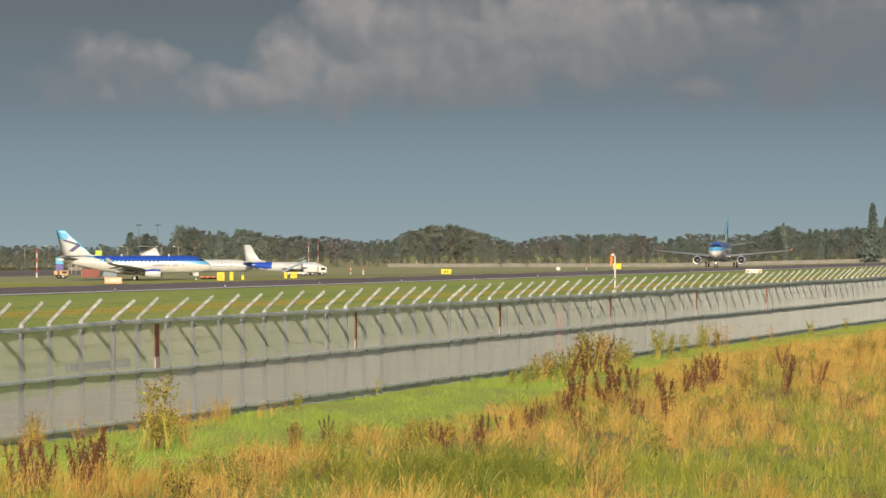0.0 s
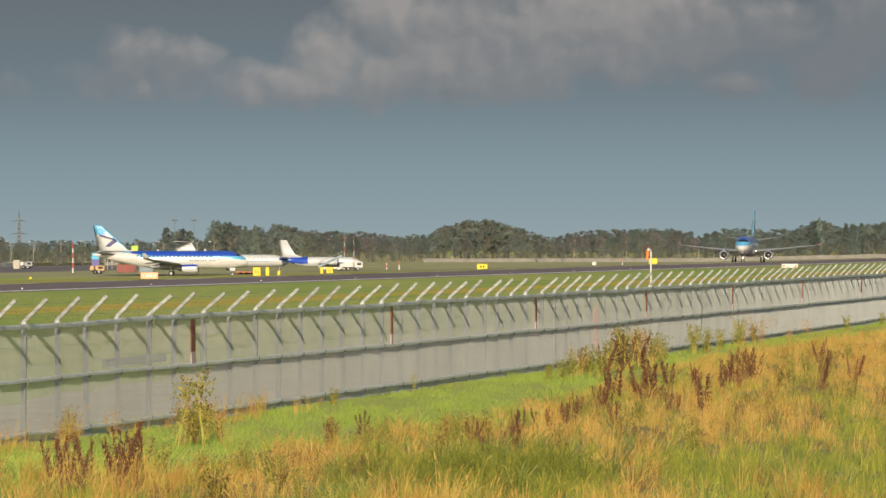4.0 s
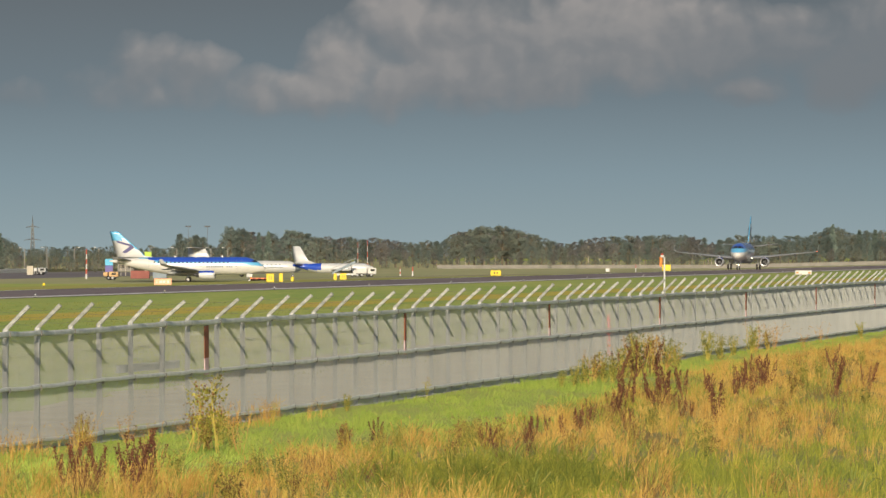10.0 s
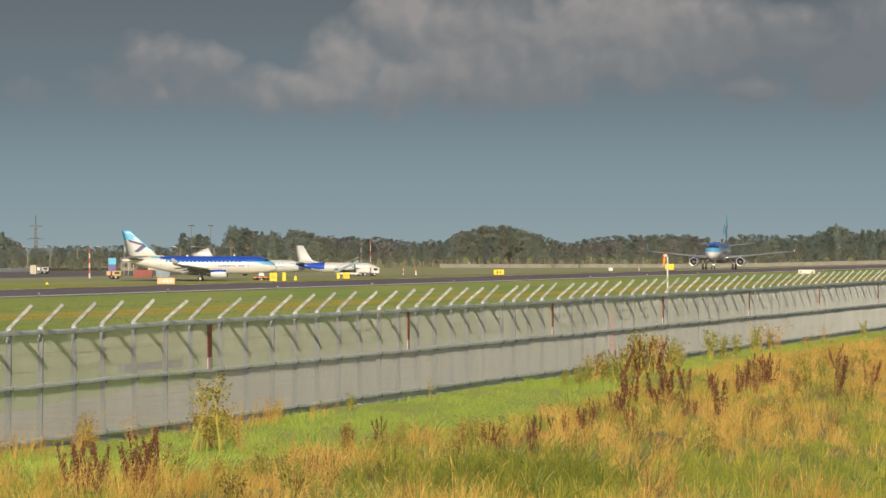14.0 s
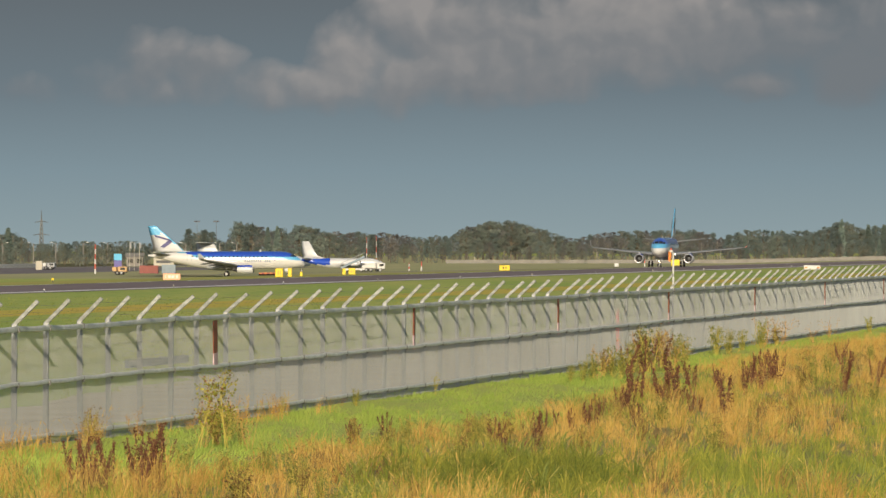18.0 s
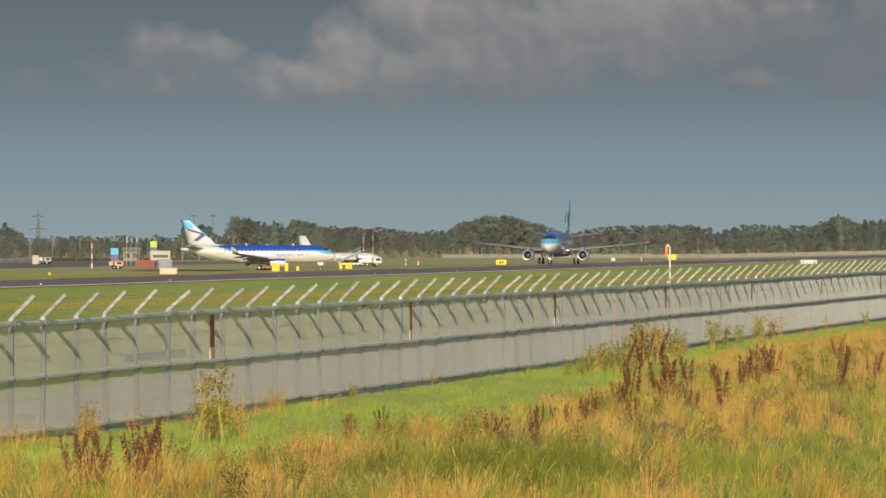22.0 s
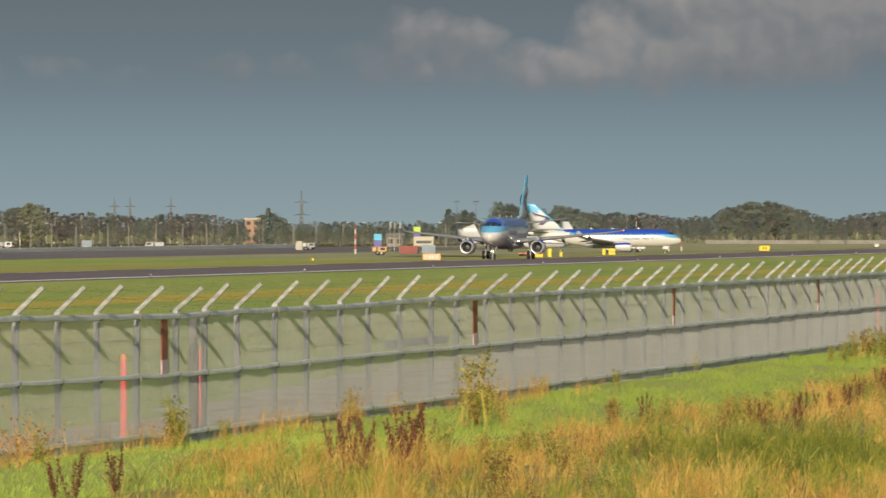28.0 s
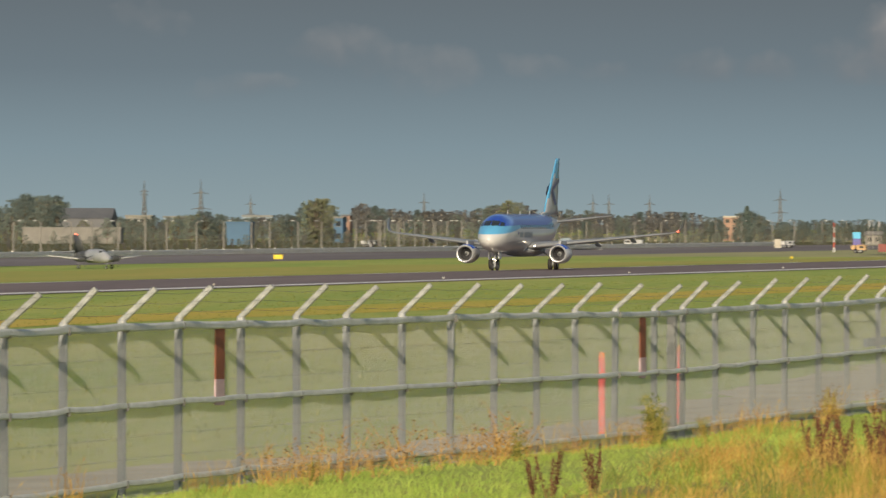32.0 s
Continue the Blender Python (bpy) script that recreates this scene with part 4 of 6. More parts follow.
TAXI = copy_thing(JET, Matrix.Identity(4))
TAXI["label"] = "white and royal blue regional jet taxiing beyond the runway"
for x, y, z, r in ((0.1, 2.72, 0.86, 0.06), (-0.1, 2.72, 0.95, 0.05), (1.75, 10.85, 2.05, 0.07)):
    part("landing_light", rods(((x, y, z), (x, y + 0.05, z), r)), M_LAMP, JET, "glowing landing light")


def t_tail_jet():
    """Small white jet with a T tail and engines at the rear."""
    j = base("parked_jet", "plain white T-tailed jet parked on the apron", "airliner")
    secs = [(0, 0, 1.8, 0.05, 0.05), (0.5, 0, 1.85, 0.5, 0.45), (1.5, 0, 2.0, 0.95, 0.95), (3, 0, 2.15, 1.3, 1.28), (5, 0, 2.2, 1.35, 1.35), (17, 0, 2.2, 1.35, 1.35), (20, 0, 2.35, 1.15, 1.15), (23, 0, 2.6, 0.7, 0.7), (25, 0, 2.8, 0.2, 0.25)]
    part("fuselage", loft(bmesh.new(), secs, 28), M_JWHITE, j)
    for s in (1, -1):
        part("wing", wing(bmesh.new(), [(s * 0.8, 10.5, 1.3, 4.4, 0.5), (s * 10.3, 15.5, 1.9, 1.3, 0.15)]), M_JGREY, j)
        part("engine", loft(bmesh.new(), [(17.5, s * 1.95, 2.7, 0.6, 0.6), (18.5, s * 1.95, 2.7, 0.68, 0.68), (20.2, s * 1.95, 2.7, 0.55, 0.55), (21.2, s * 1.95, 2.7, 0.35, 0.35)], 18), M_JWHITE, j)
        part("tailplane", wing(bmesh.new(), [(0, 21.8, 6.35, 3.9, 0.24), (s * 4.4, 24.6, 6.5, 1.5, 0.1)]), M_JGREY, j)
        g = part("main_gear", rods(((s * 1.6, 13.8, 0.4), (s * 1.5, 13.8, 1.5), 0.09)), M_JGREY, j)
        tyre(g, s * 1.6, 13.8, 0.42, 0.42, 0.3)
        for i in range(12):
            part("cabin_window", blk(s * 1.33, 5 + i * 0.95, 2.45, s * 1.365, 5.35 + i * 0.95, 2.75), M_BOX, j)
        part("cheat_line", blk(s * 1.345, 4.5, 2.05, s * 1.362, 17.5, 2.2), M_BOX, j, "grey-blue stripe")
    g = part("nose_gear", rods(((0, 2.4, 0.3), (0, 2.4, 1.2), 0.07)), M_JGREY, j)
    tyre(g, 0.0, 2.4, 0.3, 0.3, 0.25)
    part("fin", wing(bmesh.new(), [(0, 20.2, 3.0, 5.6, 0.35), (0, 22.0, 6.35, 3.9, 0.28)], True), M_JWHITE, j)
    part("windscreen", blk(-0.8, 1.35, 2.55, 0.8, 1.75, 2.85, bevel=0.08), M_GLASS, j, "dark windscreen")
    return j


def prop_liner():
    """Smaller parked airliner, white with a blue rear body."""
    j = base("parked_propliner", "white airliner with a blue rear body parked on the apron", "airliner")
    secs = [(0, 0, 1.7, 0.05, 0.05), (0.6, 0, 1.75, 0.5, 0.5), (2.5, 0, 1.9, 1.05, 1.05), (12, 0, 1.9, 1.1, 1.1), (12.5, 0, 1.92, 1.09, 1.09), (13, 0, 1.95, 1.05, 1.05), (15, 0, 2.15, 0.75, 0.75), (18.5, 0, 2.6, 0.15, 0.2)]
    part("fuselage", loft(bmesh.new(), secs, 26, lambda c: 1 if c.y > 11.5 and c.z > 1.6 else 0), [M_JWHITE, M_JBLUE], j)
    for s in (1, -1):
        part("wing", wing(bmesh.new(), [(s * 0.6, 6.6, 1.2, 2.8, 0.4), (s * 10.0, 7.4, 1.7, 1.3, 0.14)]), M_JWHITE, j)
        e = part("engine", loft(bmesh.new(), [(4.9, s * 3.4, 1.75, 0.3, 0.3), (5.6, s * 3.4, 1.75, 0.5, 0.5), (8.5, s * 3.4, 1.6, 0.4, 0.45), (9.6, s * 3.4, 1.6, 0.1, 0.1)], 14), M_JWHITE, j)
        for i in range(4):
            part("blade", rods(((s * 3.4, 4.95, 1.75), (s * 3.4 + 1.5 * math.cos(i * 1.571 + 0.5), 4.95, 1.75 + 1.5 * math.sin(i * 1.571 + 0.5)), 0.1, 0.05), n=4), M_DARK, e)
        part("tailplane", wing(bmesh.new(), [(s * 0.2, 16.0, 2.7, 1.9, 0.2), (s * 4.2, 16.9, 3.1, 1.0, 0.1)]), M_JWHITE, j)
        g = part("main_gear", rods(((s * 3.3, 8.2, 0.35), (s * 3.4, 8.2, 1.5), 0.08)), M_JGREY, j)
        tyre(g, s * 3.3, 8.2, 0.38, 0.38, 0.25)
    g = part("nose_gear", rods(((0, 1.7, 0.3), (0, 1.7, 1.1), 0.07)), M_JGREY, j)
    tyre(g, 0.0, 1.7, 0.3, 0.3, 0.2)
    part("fin", wing(bmesh.new(), [(0, 12.4, 2.7, 6.0, 0.3), (0, 15.0, 3.6, 3.3, 0.26), (0, 16.9, 6.75, 1.6, 0.16)], True), M_JWHITE, j, "white fin")
    return j


def light_twin():
    """Small twin that taxies in from the side: grey nose, dark tail, lit beacon."""
    j = base("light_twin", "small grey twin aircraft with a dark tail taxiing", "aircraft")
    secs = [(0, 0, 1.35, 0.05, 0.05), (0.5, 0, 1.4, 0.45, 0.42), (1.6, 0, 1.55, 0.75, 0.75), (3, 0, 1.75, 0.85, 0.98), (6.5, 0, 1.75, 0.85, 0.98), (8.5, 0, 1.75, 0.6, 0.75), (11.5, 0, 1.9, 0.15, 0.25)]
    part("fuselage", loft(bmesh.new(), secs, 24, lambda c: 1 if c.y > 7 else 0), [M_JGREY, M_DARK], j, "grey fuselage, dark at the rear")
    for s in (1, -1):
        part("wing", wing(bmesh.new(), [(s * 0.6, 4.0, 1.15, 2.2, 0.35), (s * 7.0, 4.9, 1.85, 1.0, 0.12)]), M_WHITE, j, "white wing")
        e = part("engine", loft(bmesh.new(), [(2.6, s * 2.5, 1.45, 0.15, 0.15), (3.0, s * 2.5, 1.45, 0.38, 0.4), (5.0, s * 2.5, 1.4, 0.38, 0.42), (6.6, s * 2.5, 1.4, 0.1, 0.1)], 14), M_DARK, j, "dark engine nacelle")
        for i in range(3):
            part("blade", rods(((s * 2.5, 2.6, 1.45), (s * 2.5 + 1.1 * math.cos(i * 2.094 + 0.4), 2.6, 1.45 + 1.1 * math.sin(i * 2.094 + 0.4)), 0.08, 0.04), n=4), M_DARK, e)
        part("tailplane", wing(bmesh.new(), [(s * 0.1, 10.6, 2.2, 1.5, 0.15), (s * 2.6, 11.2, 2.25, 0.8, 0.08)]), M_DARK, j)
        g = part("main_gear", rods(((s * 2.5, 5.0, 0.3), (s * 2.5, 5.0, 1.2), 0.07)), M_JGREY, j)
        tyre(g, s * 2.5, 5.0, 0.32, 0.32, 0.22)
        part("windscreen", blk(s * 0.05, 2.15, 2.2, s * 0.6, 2.6, 2.5, bevel=0.06), M_GLASS, j, "dark windscreen")
    g = part("nose_gear", rods(((0, 1.4, 0.25), (0, 1.4, 1.0), 0.06)), M_JGREY, j)
    tyre(g, 0.0, 1.4, 0.26, 0.26, 0.18)
    part("fin", wing(bmesh.new(), [(0, 8.4, 2.3, 3.3, 0.26), (0, 10.4, 4.7, 1.7, 0.16)], True), M_DARK, j, "dark fin")
    part("beacon", rods(((0, 11.2, 4.68), (0, 11.2, 4.88), 0.12, 0.08)), M_BEACON, j, "glowing red beacon")
    return j


def facing(u, d, heading, z=None):
    """A pose on the ground at bearing u and distance d; heading in degrees clockwise from +y is where the nose points."""
    p = rest(u, d)
    return pose(p.x, p.y, p.z if z is None else z, 0, 0, 180 - heading)


p = t_tail_jet()
p.matrix_basis = facing(-345, 1769, 92) @ pose(0, -12.5, 0)
p = prop_liner()
p.matrix_basis = facing(-190, 1755, 97) @ pose(0, -9, 0)
TWIN = light_twin()


# ---- airfield furniture ----
def box_sign(name, u, d, w, h, face, label, legs=0.25, bars=(), frame_mat=None, turn=0.0):
    """A low illuminated guidance sign with plain bars for its lettering."""
    s = base(name, label, "sign", "airfield signs", facing(u, d, 180 + turn))
    part("panel", blk(-w / 2, -0.1, legs, w / 2, 0.1, legs + h, bevel=0.03), face, s)
    part("casing", blk(-w / 2 - 0.05, -0.07, legs - 0.06, w / 2 + 0.05, 0.13, legs + h + 0.06, bevel=0.03), frame_mat or face, s)
    for x in (-w * 0.36, w * 0.36):
        part("leg", blk(x - 0.05, -0.04, -0.1, x + 0.05, 0.04, legs - 0.06), M_DARK, s)
    for x0, x1, mat in bars:
        part("lettering_bar", blk(w * x0, -0.112, legs + h * 0.25, w * x1, -0.1, legs + h * 0.72), mat, s, "lettering bar")
    return s


box_sign("taxi_sign", -495, 925, 1.95, 0.62, M_PALEORANGE, "pale orange guidance sign with pale lettering by the runway", 0.22, ((-0.38, -0.34, M_WHITE), (-0.2, -0.05, M_WHITE), (0.0, 0.16, M_WHITE), (0.26, 0.38, M_WHITE)))
box_sign("taxi_sign", 94, 1290, 1.6, 0.72, M_YELLOW, "yellow guidance sign with dark lettering on the grass", 0.2, ((-0.2, -0.05, M_BLACK), (0.08, 0.22, M_BLACK)))
box_sign("taxi_sign", 396, 1480, 1.5, 1.0, M_YELLOW, "plain yellow guidance sign on the grass", 0.25)
box_sign("taxi_sign", 638, 1150, 2.3, 0.5, M_WHITE, "white and orange guidance sign on the grass", 0.2, ((-0.46, -0.3, M_ORANGE), (0.3, 0.46, M_ORANGE)))
box_sign("taxi_sign", -1613, 1320, 1.5, 0.65, M_YELLOW, "small yellow guidance sign near the taxiway", 0.2)
for u, d, w, h in ((-305, 1085, 0.95, 1.05), (-286, 1085, 0.42, 1.05), (-190, 1240, 0.42, 0.85), (-176, 1240, 0.95, 0.85), (-266, 1120, 0.3, 0.5)):
    box_sign("taxi_sign", u, d, w, h, M_YELLOW, "yellow box sign beside the taxiway", 0.15, ((-0.2, -0.05, M_ORANGE), (0.1, 0.25, M_ORANGE)) if w > 0.9 else ())


def edge_light(u, d, mat=None):
    e = base("edge_light", "small yellow runway edge light", "light", "edge lights", facing(u, d, 180))
    part("stem", rods(((0, 0, -0.05), (0, 0, 0.22), 0.04)), M_DARK, e)
    part("lens", rods(((0, 0, 0.22), (0, 0, 0.32), 0.08, 0.05)), mat or M_YELLOW, e)


for i in range(24):
    p = plan(134.0, 420 + 60 * i)
    edge_light(math.atan2(p.x, p.y) * F, p.length, M_CREAM if i % 2 else M_WHITE)
tl = base("taxi_light", "small yellow marker light on the grass", "light", m=facing(-705, 1120, 180))
part("stem", rods(((0, 0, -0.05), (0, 0, 0.3), 0.06)), M_DARK, tl)
part("lens", rods(((0, 0, 0.3), (0, 0, 0.62), 0.22, 0.15)), M_YELLOW, tl)

# windsock on the near grass
ws = base("windsock", "white pole with a limp orange windsock and red light", "windsock", m=facing(389, 600, 180))
part("pole", rods(((0.15, 0, -0.2), (0.15, 0, 3.55), 0.085, 0.06)), M_WHITE, ws)
part("sock", loft(bmesh.new(), [(0, 0, 0, 0.13, 0.13), (0.3, 0.02, 0, 0.12, 0.12), (0.6, -0.02, 0, 0.09, 0.09), (0.75, 0.0, 0, 0.06, 0.06)], 12), M_ORANGE, ws, "limp orange sock").matrix_basis = pose(-0.12, 0, 3.6, -88, 0, 0)
part("lamp_base", rods(((-0.02, 0, 3.55), (-0.02, 0, 3.72), 0.16)), M_WHITE, ws)
part("lamp", rods(((-0.02, 0, 3.72), (-0.02, 0, 3.86), 0.12, 0.06)), M_REDBAND, ws, "red lamp")


def striped_mast(u, d, h, r, bands, label):
    m = base("striped_mast", label, "mast", "striped masts", facing(u, d, 180))
    for i in range(bands):
        part("band", rods(((0, 0, h * i / bands - (0.2 if i == 0 else 0)), (0, 0, h * (i + 1) / bands), r * (1 - 0.5 * i / bands), r * (1 - 0.5 * (i + 1) / bands))), M_REDBAND if i % 2 else M_WHITE, m)
    return m


striped_mast(-630, 1650, 6.2, 0.2, 6, "red and white banded post on the apron edge")
striped_mast(-150, 1900, 7.6, 0.1, 6, "tall thin red and white mast")
striped_mast(-133, 1900, 8.2, 0.1, 6, "tall thin red and white mast")
striped_mast(342, 1700, 1.5, 0.12, 2, "short pale marker post on the grass")
striped_mast(-75, 1800, 2.0, 0.15, 4, "short red and white marker post")
striped_mast(-53, 1800, 2.1, 0.2, 2, "short red and white marker post")


def board(u, d, w, top, bottom, mats, label, turn=0.0):
    """A tall advertising board on two posts, in plain coloured fields."""
    b = base("advertising_board", label, "board", "advertising boards", facing(u, d, 180 + turn))
    for x in (-w * 0.3, w * 0.3):
        part("post", rods(((x, 0.1, -0.2), (x, 0.1, top - 0.1), 0.08)), M_LATTICE, b)
    z = top
    for share, mat in mats:
        h = (top - bottom) * share
        part("panel", blk(-w / 2, -0.08, z - h + 0.02, w / 2, 0.08, z, bevel=0.02), mat, b)
        z -= h
    return b


board(-590, 1720, 1.7, 4.1, 0.9, ((0.45, M_SKYB), (0.55, M_INDIGO)), "light blue over indigo advertising board")
board(-521, 1740, 1.5, 5.6, 3.3, ((0.6, M_LIME), (0.4, M_INDIGO)), "lime green over indigo advertising board")
kiosk = base("billboard", "cream billboard with a dark lettering bar on a frame", "billboard", m=facing(-509, 1730, 180))
part("panel", blk(-2.2, -0.1, 1.4, 2.2, 0.1, 3.5, bevel=0.03), M_CREAM, kiosk)
part("lettering_bar", blk(-1.6, -0.115, 2.0, 1.7, -0.1, 2.6), M_DARK, kiosk)
for x in (-1.9, 1.9):
    part("post", rods(((x, 0.05, -0.2), (x, 0.05, 1.4), 0.08)), M_LATTICE, kiosk)


def container(u, d, w, h, mat, label, ribs=8):
    c = base("container", label, "container", "containers", facing(u, d, 180))
    part("body", blk(-w / 2, -1.2, 0.1, w / 2, 1.2, h, bevel=0.04), mat, c)
    for i in range(ribs):
        x = -w / 2 + w * (i + 0.5) / ribs
        part("rib", blk(x - 0.06, -1.25, 0.2, x + 0.06, -1.2, h - 0.1), mat, c)
    for x in (-w / 2 + 0.1, w / 2 - 0.1):
        part("foot", blk(x - 0.1, -1.1, -0.05, x + 0.1, 1.1, 0.1), M_DARK, c)


container(-535, 1650, 3.9, 1.75, M_RED, "rust red steel container on the apron edge")
container(-500, 1660, 2.9, 1.9, M_BOX, "blue-grey steel cabin on the apron edge", 5)
container(-1104, 1990, 2.6, 2.0, M_BOX, "grey site cabin beside the road", 4)
container(292, 1750, 0.9, 0.8, M_WHITE, "small white equipment cabinet on the grass", 2)
container(-729, 1850, 1.5, 2.2, M_CREAM, "cream service cabin by the road", 3)


def truck(u, d, heading, length, mats, label, kind="truck", tall=2.4):
    t = base(kind, label, kind, "vehicles", facing(u, d, heading))
    part("chassis", blk(-1.0, 0.2, 0.45, 1.0, length - 0.2, 0.75, bevel=0.04), M_DARK, t)
    cab = part("cab", blk(-1.1, 0.0, 0.6, 1.1, 1.9, tall, bevel=0.15), mats[0], t)
    part("windscreen", blk(-0.9, -0.03, tall * 0.6, 0.9, 0.04, tall * 0.9, bevel=0.02), M_GLASS, cab)
    for s in (1, -1):
        part("side_window", blk(s * 1.08, 0.35, tall * 0.6, s * 1.12, 1.3, tall * 0.88, bevel=0.01), M_GLASS, cab)
        for y in (1.1, length * 0.62, length - 1.0):
            tyre(t, s * 0.95, y, 0.45, 0.45, 0.28)
    part("load_body", blk(-1.15, 2.1, 0.75, 1.15, length, tall * 0.96, bevel=0.12), mats[1], t)
    return t


truck(-573, 1600, 95, 3.0, (M_TAN, M_TAN), "small tan airport tug", "tug", 1.7)
truck(-118, 1750, 85, 5.2, (M_WHITE, M_WHITE), "white airport tanker lorry beside the parked plane", "lorry", 2.0)
truck(-700, 1880, 100, 3.6, (M_JGREY, M_WHITE), "white delivery van on the road", "van", 1.7)
truck(-1235, 1900, 98, 4.2, (M_WHITE, M_JGREY), "white and grey box van on the road", "van", 1.9)
truck(-1440, 1880, 98, 3.6, (M_JGREY, M_WHITE), "white van on the road", "van", 1.6)
truck(-1000, 1900, 270, 4.4, (M_JGREY, M_JGREY), "grey van on the road", "van", 1.9)
for u, mat in ((-569, M_JGREY), (-561, M_BOX), (-552, M_JGREY)):
    fp = base("flagpole", "tall pale flagpole with a drooping flag", "flagpole", "flagpoles", facing(u, 1820, 180))
    part("pole", rods(((0, 0, -0.2), (0, 0, 6.6), 0.07, 0.04)), M_CREAM, fp)
    bm = bmesh.new()
    g = [[bm.verts.new((0.04 + 0.06 * i, 0.05 * math.sin(1.9 * i), 6.5 - 1.2 * j - 0.04 * i)) for j in (0, 1)] for i in range(7)]
    for a, b in zip(g, g[1:]):
        bm.faces.new((a[0], b[0], b[1], a[1]))
    part("flag", bm, mat, fp, "pale drooping flag")
stair = base("boarding_stairs", "grey boarding stairs lorry raised against the plane", "stairs", m=facing(-172, 1745, 92))
part("chassis", blk(-1, -2.4, 0.4, 1, 2.4, 0.8, bevel=0.05), M_WHITE, stair)
bm = blk(-0.9, -2.9, -0.15, 0.9, 2.9, 0.35, bevel=0.05)
part("flight", bm, M_BOX, stair, "grey sloping flight").matrix_basis = pose(0, 0.3, 2.0, -26, 0, 0)
for s in (1, -1):
    part("handrail", rods(((s * 0.9, 2.9, 1.9), (s * 0.9, -2.3, 4.2), 0.05)), M_JGREY, stair)
    for y in (-1.6, 1.6):
        tyre(stair, s * 0.85, y, 0.38, 0.38, 0.25)
bar = base("barrier", "low orange and white barrier beside the apron", "barrier", m=facing(-326, 1560, 180))
for i in range(6):
    part("segment", blk(-1.65 + 0.55 * i, -0.15, 0.0, -1.12 + 0.55 * i, 0.15, 0.55, bevel=0.04), M_ORANGE if i % 2 == 0 else M_REDBAND, bar)


# ---- lamp posts, pylons, far walls ----
def lamp_post():
    l = base("lamp_post", "pale concrete lamp post with a small white lantern", "lamp post", "lamp posts")
    part("column", rods(((0, 0, -0.3), (0, 0, 6.1), 0.19, 0.14)), M_CONC, l)
    part("bracket", rods(((0, 0, 6.0), (-1.0, 0, 6.35), 0.05)), M_CONC, l)
    part("lantern", blk(-1.5, -0.15, 6.28, -0.85, 0.15, 6.43, bevel=0.04), M_WHITE, l, "white lantern")
    return l


lp = lamp_post()
rng = random.Random(11)
first_spot = True
for u, d in [(w, rng.uniform(425, 450) / math.sin(BEAR - w / F)) for w in [-2080 + 46 * i + rng.uniform(-10, 10) for i in range(36)]] + [(-1455 + 17 * i + rng.uniform(-5, 5), 1930) for i in range(9)] + [(-470 + 30 * i, 2050) for i in range(4)]:
    m = facing(u, d, 180 + rng.choice((0, 0, 180))) @ Matrix.Diagonal((1, 1, 1, 1))
    if first_spot:
        lp.matrix_basis = m
        first_spot = False
    else:
        copy_thing(lp, m)
for u in (-450, -416):
    fm = base("floodlight_mast", "tall thin apron floodlight mast with a small head", "mast", "floodlight masts", facing(u, 1950, 180))
    part("column", rods(((0, 0, -0.3), (0, 0, 11.6), 0.09, 0.05)), M_LATTICE, fm)
    part("head", blk(-0.7, -0.15, 11.5, 0.7, 0.15, 11.8, bevel=0.05), M_DARK, fm, "dark lamp head")


def pylon(u, d, h, label, arms=((0.72, 0.16), (0.42, 0.2))):
    p = base("pylon", label, "pylon", "pylons", facing(u, d, 180))
    w = h * 0.055
    for sx, sy in ((1, 1), (1, -1), (-1, 1), (-1, -1)):
        part("leg", rods(((sx * w, sy * w, -0.5), (sx * w * 0.22, sy * w * 0.22, h * 0.8), 0.38, 0.26), n=4), M_LATTICE, p)
    part("peak", rods(((0, 0, h * 0.78), (0, 0, h), 0.34, 0.12), n=4), M_LATTICE, p)
    bm = bmesh.new()
    k = 8
    for i in range(k):
        a, b = i / k, (i + 1) / k
        wa, wb = w * (1 - 0.78 * a), w * (1 - 0.78 * b)
        for s in (1, -1):
            rod(bm, (-wa, s * wa, h * 0.8 * a), (wb, s * wb, h * 0.8 * b), 0.19, n=4, caps=False)
            rod(bm, (wa, s * wa, h * 0.8 * a), (-wb, s * wb, h * 0.8 * b), 0.19, n=4, caps=False)
    part("bracing", bm, M_LATTICE, p)
    for z, half in arms:
        part("cross_arm", rods(((-h * half, 0, h * z), (0, 0, h * (z + 0.03)), 0.12, 0.32), ((h * half, 0, h * z), (0, 0, h * (z + 0.03)), 0.12, 0.32), n=4), M_LATTICE, p)
    return p


pylon(-725, 4200, 22.5, "tall lattice power pylon behind the trees")
pylon(-1750, 3900, 25.5, "tall lattice power pylon behind the trees")
pylon(-1662, 4500, 19.5, "distant lattice power pylon")
pylon(-1355, 4500, 21.0, "distant lattice power pylon")
for u in (-1056, -1028, -956):
    pylon(u, 4500, 20.0, "distant lattice power pylon")
pylon(-1850, 3600, 23.5, "lattice radio tower with a platform", ((0.72, 0.09), (0.78, 0.09)))

bm = bmesh.new()
for i in range(60):
    a, b = rest(-10 + 15 * i, 2360), rest(-10 + 15 * (i + 1), 2360)
    for off in (0,):
        q = [bm.verts.new(p + Vector((0, dy, dz))) for p, dy, dz in ((a, 0, -0.2), (b, 0, -0.2), (b, 0, 1.1), (a, 0, 1.1), (a, 0.3, -0.2), (b, 0.3, -0.2), (b, 0.3, 1.1), (a, 0.3, 1.1))]
        for f in ((0, 1, 2, 3), (7, 6, 5, 4), (3, 2, 6, 7)):
            bm.faces.new([q[j] for j in f])
tagged(part("boundary_wall", bm, M_CONC), "long low concrete boundary wall under the trees", "wall", kind="structure")
